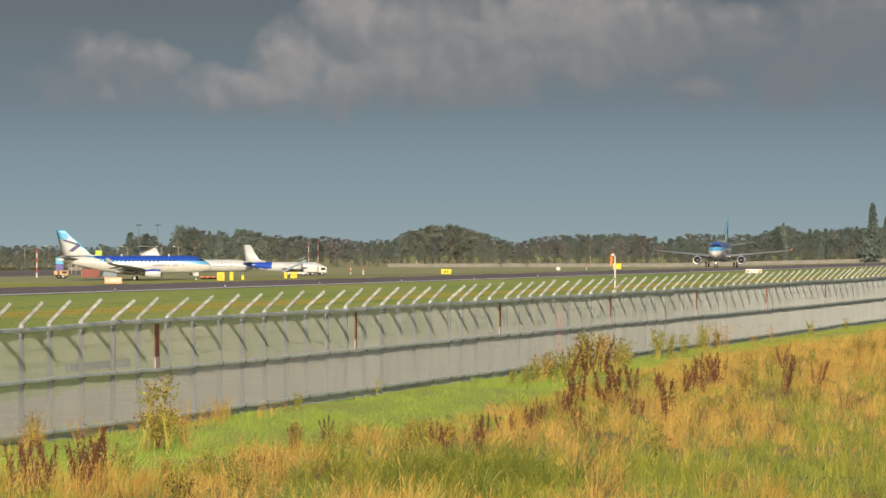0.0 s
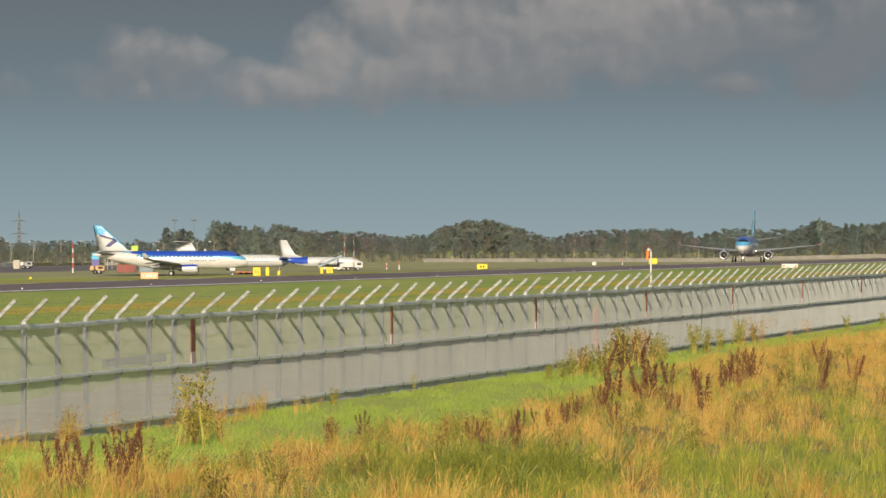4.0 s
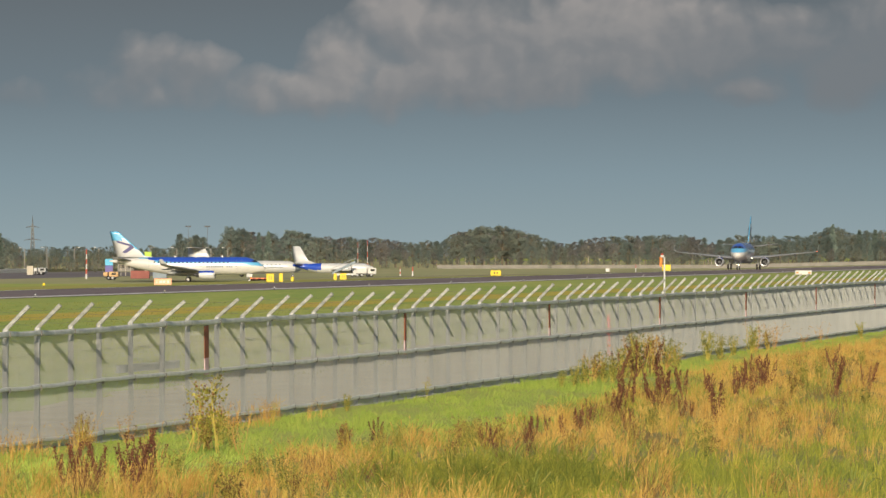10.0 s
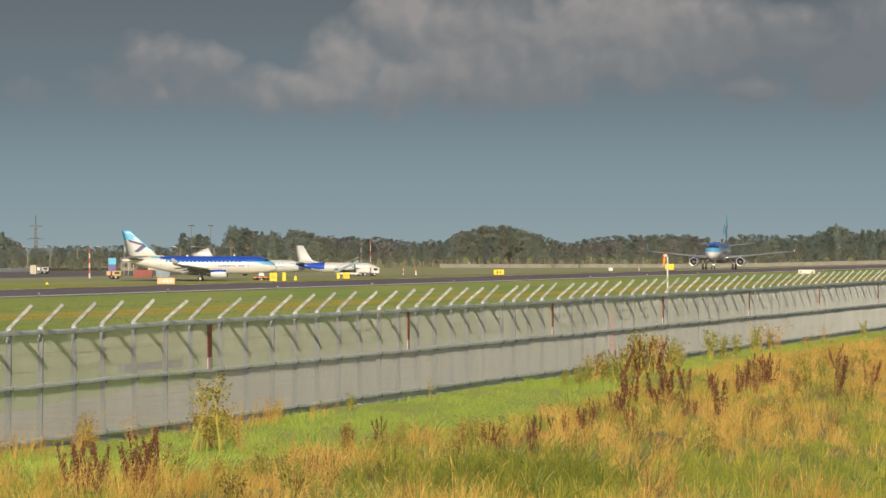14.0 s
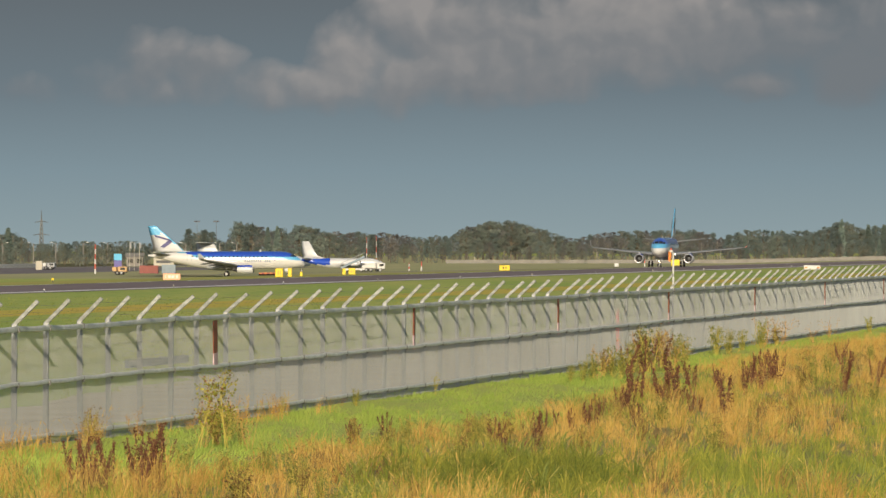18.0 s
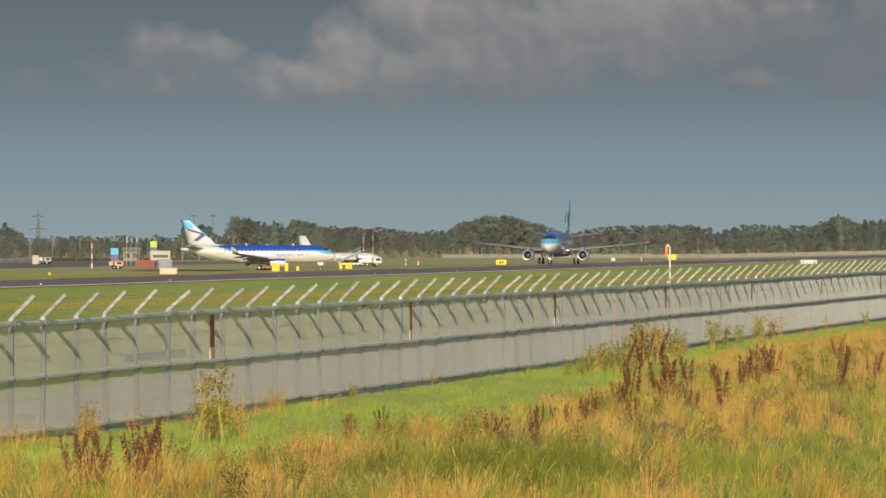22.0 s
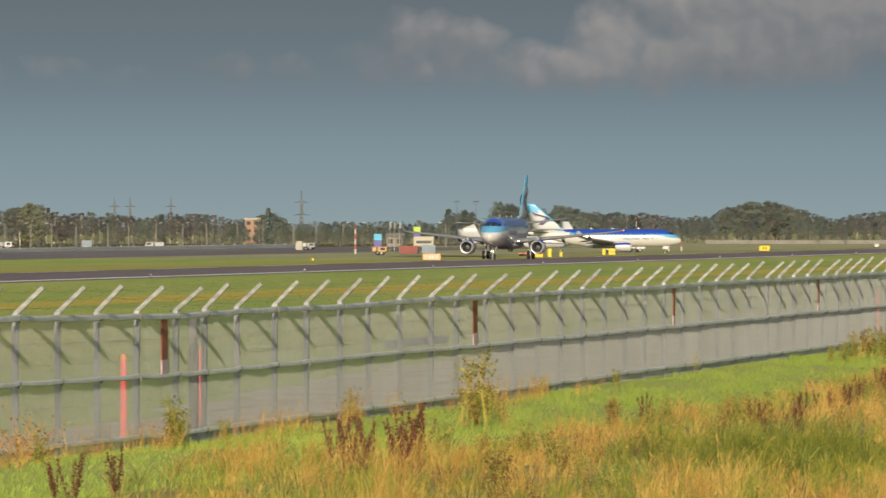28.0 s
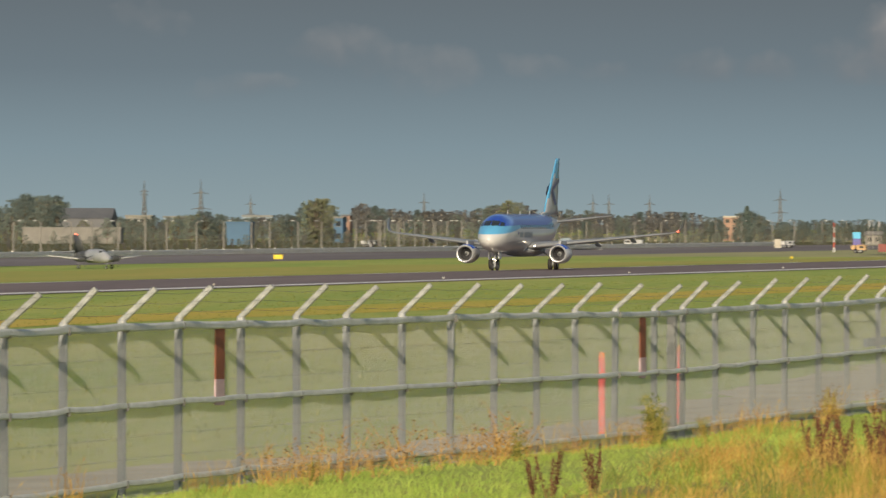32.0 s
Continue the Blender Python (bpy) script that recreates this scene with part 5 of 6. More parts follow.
# low rail fence along the far apron
far = base("apron_fence", "long pale rail fence beyond the apron strip", "fence")
for z in (0.12, 0.38, 0.64, 0.88):
    a, b = plan(405, -60, level(405) + z), plan(405, 2005, level(405) + z)
    part("rail", rods((a, b, 0.12), n=4), M_WHITE, far)
ppost = part("post", blk(-0.08, -0.08, -0.2, 0.08, 0.08, 1.2), M_WHITE, far)
for i in range(150):
    q = plan(405, 120 + 12.5 * i, level(405))
    o = ppost if i == 0 else ppost.copy()
    if i:
        scene.collection.objects.link(o)
    o.matrix_basis = pose(q.x, q.y, q.z)


# ---- far buildings ----
def hall(u, d, w, dep, h, wall, roof, label, rows=1, cols=0, pitch=0.0, turn=0.0, name="industrial_hall"):
    b = base(name, label, "building", "far buildings", facing(u, d, 180 + turn))
    part("wall", blk(-w / 2, 0, -0.3, w / 2, dep, h), wall, b)
    bm = bmesh.new()
    if pitch:
        vs = [bm.verts.new(c) for c in ((-w / 2 - 0.3, -0.3, h), (w / 2 + 0.3, -0.3, h), (w / 2 + 0.3, dep / 2, h + pitch), (-w / 2 - 0.3, dep / 2, h + pitch), (w / 2 + 0.3, dep + 0.3, h), (-w / 2 - 0.3, dep + 0.3, h))]
        for f in ((0, 1, 2, 3), (3, 2, 4, 5), (1, 4, 2), (0, 3, 5), (0, 5, 4, 1)):
            bm.faces.new([vs[i] for i in f])
    else:
        block(bm, -w / 2 - 0.2, -0.2, h, w / 2 + 0.2, dep + 0.2, h + 0.45)
    part("roof", bm, roof, b)
    for r in range(rows if cols else 0):
        for c in range(cols):
            x = -w / 2 + w * (c + 0.5) / cols
            z = h * (r + 0.35) / rows
            f = part("window", blk(x - 0.5 * w / cols * 0.55, -0.06, z, x + 0.5 * w / cols * 0.55, 0.02, z + h / rows * 0.42), M_GLASS, b)
            part("sill", blk(x - 0.5 * w / cols * 0.6, -0.12, z - 0.12, x + 0.5 * w / cols * 0.6, 0.0, z), M_CONC, f)
    return b


hall(-1955, 2250, 15, 12, 6.6, M_ROOF, M_ROOF, "dark grey hall with a pitched metal roof", pitch=3.0)
hall(-1978, 2080, 26, 6, 3.9, M_CONC, M_CONC, "long low beige wall building")
hall(-1684, 2012, 6.0, 9, 5.5, M_HALLBLUE, M_HALLBLUE, "blue clad industrial building")
hall(-1860, 2650, 9, 8, 7.2, M_CONC, M_CONC, "grey industrial building with a grey roof", 2, 4)
hall(-1790, 2650, 10, 8, 6.9, M_BOX, M_CONC, "grey industrial building with a grey roof", 2, 4)
hall(-1650, 2650, 10, 8, 7.2, M_BOX, M_CONC, "grey industrial building with a grey roof", 2, 4)
hall(-1507, 2200, 2.6, 9, 6.8, M_HALLBLUE, M_CONC, "blue clad building with a grey roof between trees", 2, 1)
hall(-1494, 2230, 2.3, 8, 7.4, M_BRICK, M_ROOF, "orange plastered building between trees", 3, 1)
hall(-1235, 2650, 4, 8, 9.6, M_CONC, M_CONC, "pale building with a flat roof behind trees", 2, 2)
hall(-812, 2420, 4.6, 8, 7.2, M_BRICK, M_CREAM, "orange plastered house with a pale top floor", 3, 2)
hall(-560, 2100, 4.5, 5, 2.6, M_CONC, M_CONC, "low grey shed with a grey roof", 1, 2, pitch=1.0)


# ---- trees ----
def cards(centres, sizes, rnd, flatten=0.7, heart=None):
    """Small leaf faces round the given centres, turned at random, or outward from a heart."""
    n = len(centres)
    a = rnd.normal(size=(n, 3))
    if heart is not None:
        way = centres - np.array(heart)
        way /= np.linalg.norm(way, axis=1)[:, None] + 1e-6
        face = 0.55 * way + 0.4 * rnd.normal(size=(n, 3)) + np.array((0, -0.7, 0.35))
        face /= np.linalg.norm(face, axis=1)[:, None]
        a = np.cross(a, face)
        a /= np.linalg.norm(a, axis=1)[:, None]
        b = np.cross(face, a)
    else:
        a /= np.linalg.norm(a, axis=1)[:, None]
        b = np.cross(a, rnd.normal(size=(n, 3)))
        b /= np.linalg.norm(b, axis=1)[:, None]
    s = sizes[:, None]
    v = np.stack([centres - a * s * 0.5, centres - b * s * 0.33 * flatten, centres + a * s * 0.5, centres + b * s * 0.33 * flatten], 1).reshape(-1, 3)
    return v, np.arange(4 * n).reshape(-1, 4)


leafy_meshes = set()



def tree(kind, seed):
    """A tree of height 1 unit = 10 m before scaling; trunk, limbs and a crown of small leaves."""
    r = random.Random(seed)
    rnd = np.random.RandomState(seed)
    t = base("tree", "", "tree", "trees along the airfield")
    H = 10.0
    bm = bmesh.new()
    pts, sizes = [], []
    if kind == "spruce":
        rod(bm, (0, 0, -0.4), (0, 0, H * 0.97), 0.2, 0.03, 7)
        for i in range(46):
            z = H * (0.1 + 0.88 * (i / 46) ** 0.95)
            reach = (H - z) * 0.235 + 0.12
            for k in range(7):
                a = r.uniform(0, 6.283)
                q = reach * r.uniform(0.75, 1.1)
                rod(bm, (0, 0, z), (q * math.cos(a), q * math.sin(a), z - q * 0.3), 0.03, 0.01, 3, False)
                for m in range(7):
                    s = r.uniform(0.15, 1)
                    pts.append((q * s * math.cos(a) + r.gauss(0, 0.1), q * s * math.sin(a) + r.gauss(0, 0.1), z - q * s * 0.3 + r.gauss(0, 0.1)))
                    sizes.append(r.uniform(0.35, 0.75))
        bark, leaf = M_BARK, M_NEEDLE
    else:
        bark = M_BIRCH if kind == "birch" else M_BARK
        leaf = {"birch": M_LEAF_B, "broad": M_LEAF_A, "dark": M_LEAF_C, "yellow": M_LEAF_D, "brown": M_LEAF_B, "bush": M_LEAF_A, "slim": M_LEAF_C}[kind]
        low = {"birch": 0.42, "bush": 0.05, "yellow": 0.08}.get(kind, 0.26)
        wide = {"birch": 2.0, "slim": 1.5, "bush": 5.0, "yellow": 3.2}.get(kind, 3.0)
        lean = r.uniform(-0.3, 0.3)
        top = (lean, r.uniform(-0.3, 0.3), H * 0.86)
        rod(bm, (0, 0, -0.4), (lean * 0.5, 0, H * 0.45), 0.24 if kind != "birch" else 0.19, 0.15, 7)
        rod(bm, (lean * 0.5, 0, H * 0.45), top, 0.15, 0.03, 6)
        heads = []
        for i in range(92 if kind != "birch" else 70):
            z = H * r.uniform(low, 0.97)
            k = (z / H - low) / (1 - low)
            reach = wide * (math.sin(math.pi * min(1, max(0.06, 0.12 + 0.86 * k))) ** 0.7) * r.uniform(0.35, 1.05)
            a = r.uniform(0, 6.283)
            c = (lean * z / H + reach * math.cos(a), reach * math.sin(a), min(H * 0.985, z))
            heads.append((c, r.uniform(0.35, 0.8) * (0.75 if kind == "birch" else 1.0)))
            rod(bm, (lean * 0.5 * z / H, 0, max(0.1, z - 0.5 * reach - 0.4)), c, 0.05, 0.012, 3, False)
        for c, q in heads:
            for m in range(32):
                d = Vector((r.gauss(0, 1), r.gauss(0, 1), r.gauss(0, 0.8))).normalized() * q * r.uniform(0.3, 1.05)
                pts.append((c[0] + d.x, c[1] + d.y, max(0.2, c[2] + d.z * 0.85)))
                sizes.append(r.uniform(0.18, 0.42))
    part("trunk", bm, bark, t)
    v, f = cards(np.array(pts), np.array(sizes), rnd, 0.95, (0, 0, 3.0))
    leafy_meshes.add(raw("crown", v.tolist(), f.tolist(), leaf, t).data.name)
    return t


LABELS = {"birch": "slender birch with a pale trunk and thin brownish crown", "broad": "broad deciduous tree with olive-green leaves", "dark": "dark green deciduous tree, dense crown", "yellow": "yellowing green deciduous tree with a full crown",
          "brown": "deciduous tree with browning autumn leaves", "spruce": "dark green pointed spruce tree", "bush": "low wide bush with olive-green leaves", "slim": "slim dark green deciduous tree among others"}
protos = {}
seed = 40
for kind, count in (("birch", 3), ("broad", 3), ("dark", 3), ("yellow", 2), ("brown", 3), ("spruce", 2), ("bush", 2), ("slim", 2)):
    protos[kind] = []
    for i in range(count):
        seed += 1
        t = tree(kind, seed)
        t["label"] = LABELS[kind]
        protos[kind].append(t)
used = set()
trng = random.Random(77)


def plant_tree(kind, u, d, top, wide=1.0):
    """Sets a tree whose tip is seen at the drop top under the horizon (negative: over it)."""
    p = rest(u, d)
    h = EYE - top * d / F - p.z
    src = trng.choice(protos[kind])
    k = h / 10.0
    m = pose(p.x, p.y, p.z, 0, 0, trng.uniform(-45, 45))
    if src.name in used:
        o = copy_thing(src, m)
    else:
        used.add(src.name)
        o = src
        o.matrix_basis = m
    o.scale = (k * wide, k * wide, k)
    return o


SKYLINE = ((-2300, -20), (-2090, -12), (-2070, -38), (-2005, -40), (-1985, -8), (-1930, -6), (-1880, -2), (-1840, 0), (-1760, -8), (-1700, -4), (-1640, 0), (-1600, -6), (-1575, -4), (-1560, -32), (-1525, -34), (-1512, 2), (-1490, 2), (-1478, -24), (-1445, -22), (-1380, -16), (-1260, -14),
           (-1225, -28), (-1180, -26), (-1160, -15), (-1050, -14), (-1010, -7), (-960, -12), (-900, -12), (-850, -3), (-800, -4), (-785, -20), (-765, -14), (-745, 3), (-600, 2), (-475, 0), (-455, -18), (-425, -16), (-410, 0), (-392, -4), (-376, -28), (-345, -26), (-325, -20),
           (-300, -22), (-285, -6), (-272, -26), (-235, -24), (-180, -14), (-120, -14), (-60, -8), (0, -8), (30, -28), (90, -33), (145, -28), (190, -10), (212, -2), (250, -14), (330, -18), (400, -20), (480, -10), (540, -20), (600, -16), (650, -20), (690, -34), (720, -26), (800, -30), (900, -34), (1300, -30))


def skyline(u):
    for (a, za), (b, zb) in zip(SKYLINE, SKYLINE[1:]):
        if a <= u <= b:
            return za + (zb - za) * (u - a) / (b - a)
    return -20


def mix_at(u):
    if u < -1880:
        return ("dark", "broad", "broad", "yellow", "bush")
    if u < -1480:
        return ("broad", "yellow", "dark", "broad", "bush", "brown")
    if u < -860:
        return ("birch", "birch", "brown", "birch", "broad", "brown", "slim")
    if u < -400:
        return ("broad", "dark", "broad", "bush", "dark", "slim")
    if u < 0:
        return ("dark", "broad", "brown", "birch", "slim", "broad")
    if u < 500:
        return ("broad", "brown", "dark", "birch", "slim", "broad")
    return ("dark", "dark", "broad", "spruce", "slim", "dark", "broad")


woods = {}


def add_to_woods(kind, u, d, top, wide, thin=1):
    """Joins a far tree, too small to pick apart, into the woods behind."""
    p = rest(u, d)
    k = (EYE - top * d / F - p.z) / 10.0
    src = trng.choice(protos[kind])
    m = np.array(pose(p.x, p.y, p.z, 0, 0, trng.uniform(-45, 45)) @ Matrix.Diagonal((k * wide, k * wide, k, 1)))
    for o in src.children:
        me = o.data
        v = np.empty(len(me.vertices) * 3)
        me.vertices.foreach_get("co", v)
        v = v.reshape(-1, 3)
        leafy = me.name in leafy_meshes
        if leafy and thin > 1:
            quad = v.reshape(-1, 4, 3)[::thin]
            mid = quad.mean(1, keepdims=True)
            v = (mid + (quad - mid) * (0.72 + 0.3 * thin)).reshape(-1, 3)
        v = v @ m[:3, :3].T + m[:3, 3]
        mat = me.materials[0]
        vs, fs, count = woods.setdefault(mat.name, ([], [], [0]))
        if leafy:
            fs.extend((np.arange(len(v)).reshape(-1, 4) + count[0]).tolist())
        elif thin > 2:
            continue
        else:
            fs.extend([[i + count[0] for i in q.vertices] for q in me.polygons])
        vs.extend(v.tolist())
        count[0] += len(v)


u = -2250.0
while u < 1050:
    add_to_woods(trng.choice(mix_at(u)), u, trng.uniform(2500, 2600) if u > -420 else trng.uniform(2350, 2500), skyline(u) + abs(trng.gauss(0, 3.2)), trng.uniform(0.9, 1.3), 2)
    u += trng.uniform(11, 17)
u = -2250.0
while u < 1050:
    add_to_woods(trng.choice(mix_at(u)), u, trng.uniform(2650, 2700) if u > -420 else trng.uniform(2520, 2600), skyline(u) + 6 + abs(trng.gauss(0, 3.2)), 1.6, 3)
    u += trng.uniform(16, 26)
u = -2250.0
while u < 1050:
    hi = skyline(u) + (38 - skyline(u)) * trng.uniform(0.45, 0.8)
    add_to_woods(trng.choice(("bush", "bush", "broad", "brown")), u, trng.uniform(2380, 2410) if u > -420 else trng.uniform(2110, 2200), hi, trng.uniform(0.8, 1.2), 2)
    u += trng.uniform(13, 24)
u = -2200.0
while u < -560:
    d = 462 / math.sin(BEAR - u / F)
    add_to_woods(trng.choice(("bush", "bush", "broad", "brown")), u, d, trng.uniform(14, 34) if u > -860 else trng.uniform(31, 46), trng.uniform(0.7, 1.1), 2)
    u += trng.uniform(9, 16)
fw = tagged(new("far_woods"), "dense mixed woods far behind the airfield", "woods", kind="stuff")
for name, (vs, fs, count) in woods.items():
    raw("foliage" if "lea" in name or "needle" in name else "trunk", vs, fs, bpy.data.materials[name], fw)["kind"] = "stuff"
u = -2250.0
while u < 1050:
    k = trng.choice(mix_at(u))
    base_drop = 40 if u > -420 else 42
    plant_tree(k, u, trng.uniform(2400, 2480) if u > -420 else trng.uniform(2150, 2300), skyline(u) + (base_drop - skyline(u)) * trng.uniform(0.12, 0.5), trng.uniform(0.9, 1.35))
    u += trng.uniform(17, 28)
u = -2250.0
while u < 1050:
    if not -2100 < u < -1880 and not (-1480 < u < -860 and trng.random() < 0.7):
        plant_tree("bush" if trng.random() < 0.7 else "broad", u, trng.uniform(2375, 2400) if u > -420 else trng.uniform(2020, 2100), skyline(u) + (40 - skyline(u)) * trng.uniform(0.5, 0.8), trng.uniform(0.7, 1.0))
    u += trng.uniform(30, 52)
# single trees that stand out
for kind, u, d, top, wide in (("spruce", 848, 2350, -72, 0.95), ("spruce", 690, 2420, -36, 0.8), ("spruce", 872, 2420, -48, 0.8), ("dark", -376, 2380, -31, 0.9), ("dark", -355, 2380, -28, 0.9), ("spruce", -325, 2390, -22, 0.9), ("spruce", -308, 2390, -24, 0.9), ("dark", -268, 2390, -27, 1.0),
                              ("slim", -465, 2390, -20, 1.0), ("slim", -435, 2390, -17, 1.0), ("spruce", -784, 2150, -21, 1.25), ("yellow", -1548, 2120, -36, 0.95), ("yellow", -1535, 2130, -30, 0.9), ("yellow", -1205, 2130, -29, 1.0), ("broad", -1190, 2150, -26, 0.95),
                              ("dark", -1743, 2060, -11, 1.3), ("dark", -1716, 2070, -4, 1.0), ("dark", -1790, 2060, 4, 1.1), ("dark", -1590, 2100, -4, 1.1), ("broad", -1612, 2100, 2, 1.0), ("dark", -2058, 2330, -41, 0.95), ("dark", -2022, 2330, -38, 0.95), ("brown", -1465, 2140, -25, 0.9), ("broad", 70, 2440, -33, 1.2), ("broad", 105, 2440, -33, 1.2), ("spruce", -1567, 2160, -28, 0.6), ("broad", 135, 2440, -26, 1.0), ("bush", -2095, 2040, 22, 0.9), ("bush", 190, 2352, 30, 0.9), ("bush", -2010, 2000, 24, 0.6), ("bush", -2075, 2000, 18, 0.5), ("bush", -1900, 2020, 20, 0.5), ("broad", -1870, 2040, 6, 0.9), ("broad", -1915, 2060, 2, 0.9), ("bush", -1820, 2020, 22, 0.5), ("broad", -1740, 2060, 0, 1.0), ("broad", -1765, 2080, -4, 1.0), ("bush", -1655, 2040, 20, 0.5), ("bush", 237, 2300, 28, 0.5), ("bush", -1935, 2040, 22, 0.7)):
    plant_tree(kind, u, d, top, wide)

# the tree beside the camera that shades the near end of the fence
shade_tree = copy_thing(protos["broad"][0], pose(-21.4, 70, 0.1, 0, 0, 40))
shade_tree.scale = (1.7, 1.7, 1.72)


# ---- meadow grass ----
def blades(name, xy, z, height, width, rnd, mat, label, bend=0.35, head=0.0, clump=0, fan=0.3):
    """Single grass blades as thin tapering faces that arch over; some carry a seed head. With clump, so many share a tuft and fan out of it."""
    n = len(xy)
    ang = rnd.uniform(0, 2 * np.pi, n)
    side = np.stack([np.abs(np.cos(ang)), np.sin(ang) * 0.5, 0 * ang], 1)
    lean = np.stack([rnd.normal(0.10, bend, n), rnd.normal(0, bend, n), 0 * ang], 1)
    if clump:
        core = np.arange(n) // clump * clump
        away = rnd.normal(size=(n, 2)) * 0.07
        xy, z = xy[core] + away, z[core]
        height = height[core] * (0.55 + 0.55 * rnd.rand(n))
        sway = rnd.normal(0, 0.16, n)[core]
        lean[:, :2] += away / 0.07 * fan
        lean[:, 0] += sway
    lean *= height[:, None]
    root = np.concatenate([xy, z[:, None]], 1)
    up = np.array([0, 0, 1.0]) * height[:, None]
    droop = 0.14 * rnd.rand(n)[:, None] + 0.35 * np.minimum(1.0, np.linalg.norm(lean, axis=1) / height)[:, None] ** 2
    low = root + lean * 0.16 + up * 0.42
    mid = root + lean * 0.48 + up * (0.76 - 0.25 * droop)
    tip = root + lean + up * (1.0 - droop)
    w = width[:, None] * side
    v = np.stack([root - w * 0.5, root + w * 0.5, low + w * 0.5, low - w * 0.5, mid + w * 0.36, mid - w * 0.36, tip], 1).reshape(-1, 3)
    i = 7 * np.arange(n)[:, None]
    faces = (i + np.array((0, 1, 2, 3))).tolist() + (i + np.array((3, 2, 4, 5))).tolist() + (i + np.array((5, 4, 6))).tolist()
    verts = v.tolist()
    nrm = np.stack([side[:, 1] * 1.5, -side[:, 0] * 0.7 - 0.12, 0.42 + 0 * ang], 1)
    normals = np.repeat(nrm, 7, 0)
    if head > 0:
        pick = rnd.rand(n) < head
        t, s, l = tip[pick], side[pick], (tip - mid)[pick]
        l /= np.linalg.norm(l, axis=1)[:, None]
        k = len(t)
        hl = (0.08 + 0.14 * rnd.rand(k))[:, None]
        hw = (0.005 + 0.007 * rnd.rand(k))[:, None]
        hv = np.stack([t - l * hl * 0.6, t + s * hw, t + l * hl * 0.5, t - s * hw], 1).reshape(-1, 3)
        j = len(verts) + 4 * np.arange(k)[:, None]
        verts += hv.tolist()
        faces += (j + np.array((0, 1, 2, 3))).tolist()
        normals = np.concatenate([normals, np.repeat(nrm[pick], 4, 0)])
    normals /= np.linalg.norm(normals, axis=1)[:, None]
    ob = raw(name, verts, faces, mat, None, normals)
    return tagged(ob, label, "grass", kind="stuff")


gr = np.random.RandomState(9)


def scatter(count, g0, g1, l0=100.0, l1=470.0):
    """Places on the meadow: g metres outside the fence, denser near the camera."""
    L = l0 + (l1 - l0) * gr.rand(count * 3) ** 1.35
    g = g0 + (g1 - g0) * gr.rand(count * 3)
    q = FENCE_OFF - g
    x = L * math.sin(FENCE) - q * math.cos(FENCE)
    y = L * math.cos(FENCE) + q * math.sin(FENCE)
    d = np.hypot(x, y)
    u = np.arctan2(x, y) * F
    keep = (d > 92) & (u > -2250) & (u < 1010)
    x, y, L, g = x[keep][:count], y[keep][:count], L[keep][:count], g[keep][:count]
    return np.stack([x, y], 1), L, g


def rise_of(L):
    return 0.1 + 0.24 * np.clip((152 - L) / 36, 0, 1)


def patchy(xy, scale, seed):
    """Patches about a metre wide and drawn out in depth."""
    return np.array([noise.noise((a * 0.8 * scale, b * 0.045 * scale, seed)) + 0.6 * noise.noise((a * 0.25 * scale, b * 0.016 * scale, seed + 9)) for a, b in xy])


def spread(xy, spots):
    """Sum of soft round patches: place, half sizes across and in depth, weight."""
    out = np.zeros(len(xy))
    for cx, cy, rx, ry, w in spots:
        out += w * np.exp(-((xy[:, 0] - cx) / rx) ** 2 - ((xy[:, 1] - cy) / ry) ** 2)
    return out


def lawn_edge(xy, L):
    far_end = np.clip((L - 205) / 60, 0, 1)
    return 6.4 - 3.2 * far_end - spread(xy, ((-8.3, 142, 1.3, 13, 4.2), (-2.3, 142, 1.3, 13, 1.6), (-6.2, 131, 1.7, 8, 2.2), (-13.6, 150, 1.2, 8, 1.0)))


xy, L, g = scatter(150000, 0.2, 9.0)
keep = g < lawn_edge(xy, L) + 1.2 + gr.rand(len(xy))
xy, L = xy[keep], L[keep]
n = len(xy)
tuft = 0.8 + 0.7 * np.clip(patchy(xy, 2.2, 31.0), -0.5, 0.8)
blades("mown_grass", xy, rise_of(L), (0.09 + 0.17 * gr.rand(n)) * tuft, 0.010 + 0.010 * gr.rand(n), gr, M_LAWN, "short bright green grass strip along the fence", 0.5)
xy, L, g = scatter(16000, 0.2, 7.0, 100.0, 160.0)
n = len(xy)
blades("mown_grass", xy, rise_of(L), 0.08 + 0.2 * gr.rand(n), 0.008 + 0.008 * gr.rand(n), gr, M_LAWN, "longer green grass near the fence corner", 0.5)
xy, L, g = scatter(150000, 1.5, 24.0)
edge = lawn_edge(xy, L)
keep = g > edge + 1.3 * patchy(xy, 1.6, 4.0)
xy, L, g, edge = xy[keep], L[keep], g[keep], edge[keep]
p = 1.3 * patchy(xy, 1.2, 1.0) + 0.7 * patchy(xy, 3.4, 21.0) + 0.45 * gr.randn(len(xy)) + spread(xy, ((7.6, 144, 2.4, 17, -1.7), (5.4, 150, 1.4, 12, -0.6), (4.6, 175, 4, 30, 0.35), (1.5, 139, 1.0, 14, -1.5), (0.1, 138, 1.2, 13, -1.5), (5.2, 195, 2.4, 22, 0.4), (4.2, 152, 1.3, 9, 0.5), (14, 320, 7, 90, 0.9), (20, 380, 7, 95, 0.5), (-8.3, 142, 1.6, 13, 0.8), (-2.3, 142, 1.3, 13, 1.6), (-6.0, 131, 2.0, 9, 1.3)))
tall = 0.75 + 0.6 * np.clip(patchy(xy, 2.0, 12.0), -0.5, 0.9)
fade = np.clip((g - edge + 1.0) / 2.5, 0.4, 1) * tall
dry = p > 0.12
brown = dry & (patchy(xy, 2.4, 41.0) + 0.15 * gr.randn(len(xy)) > 0.30)
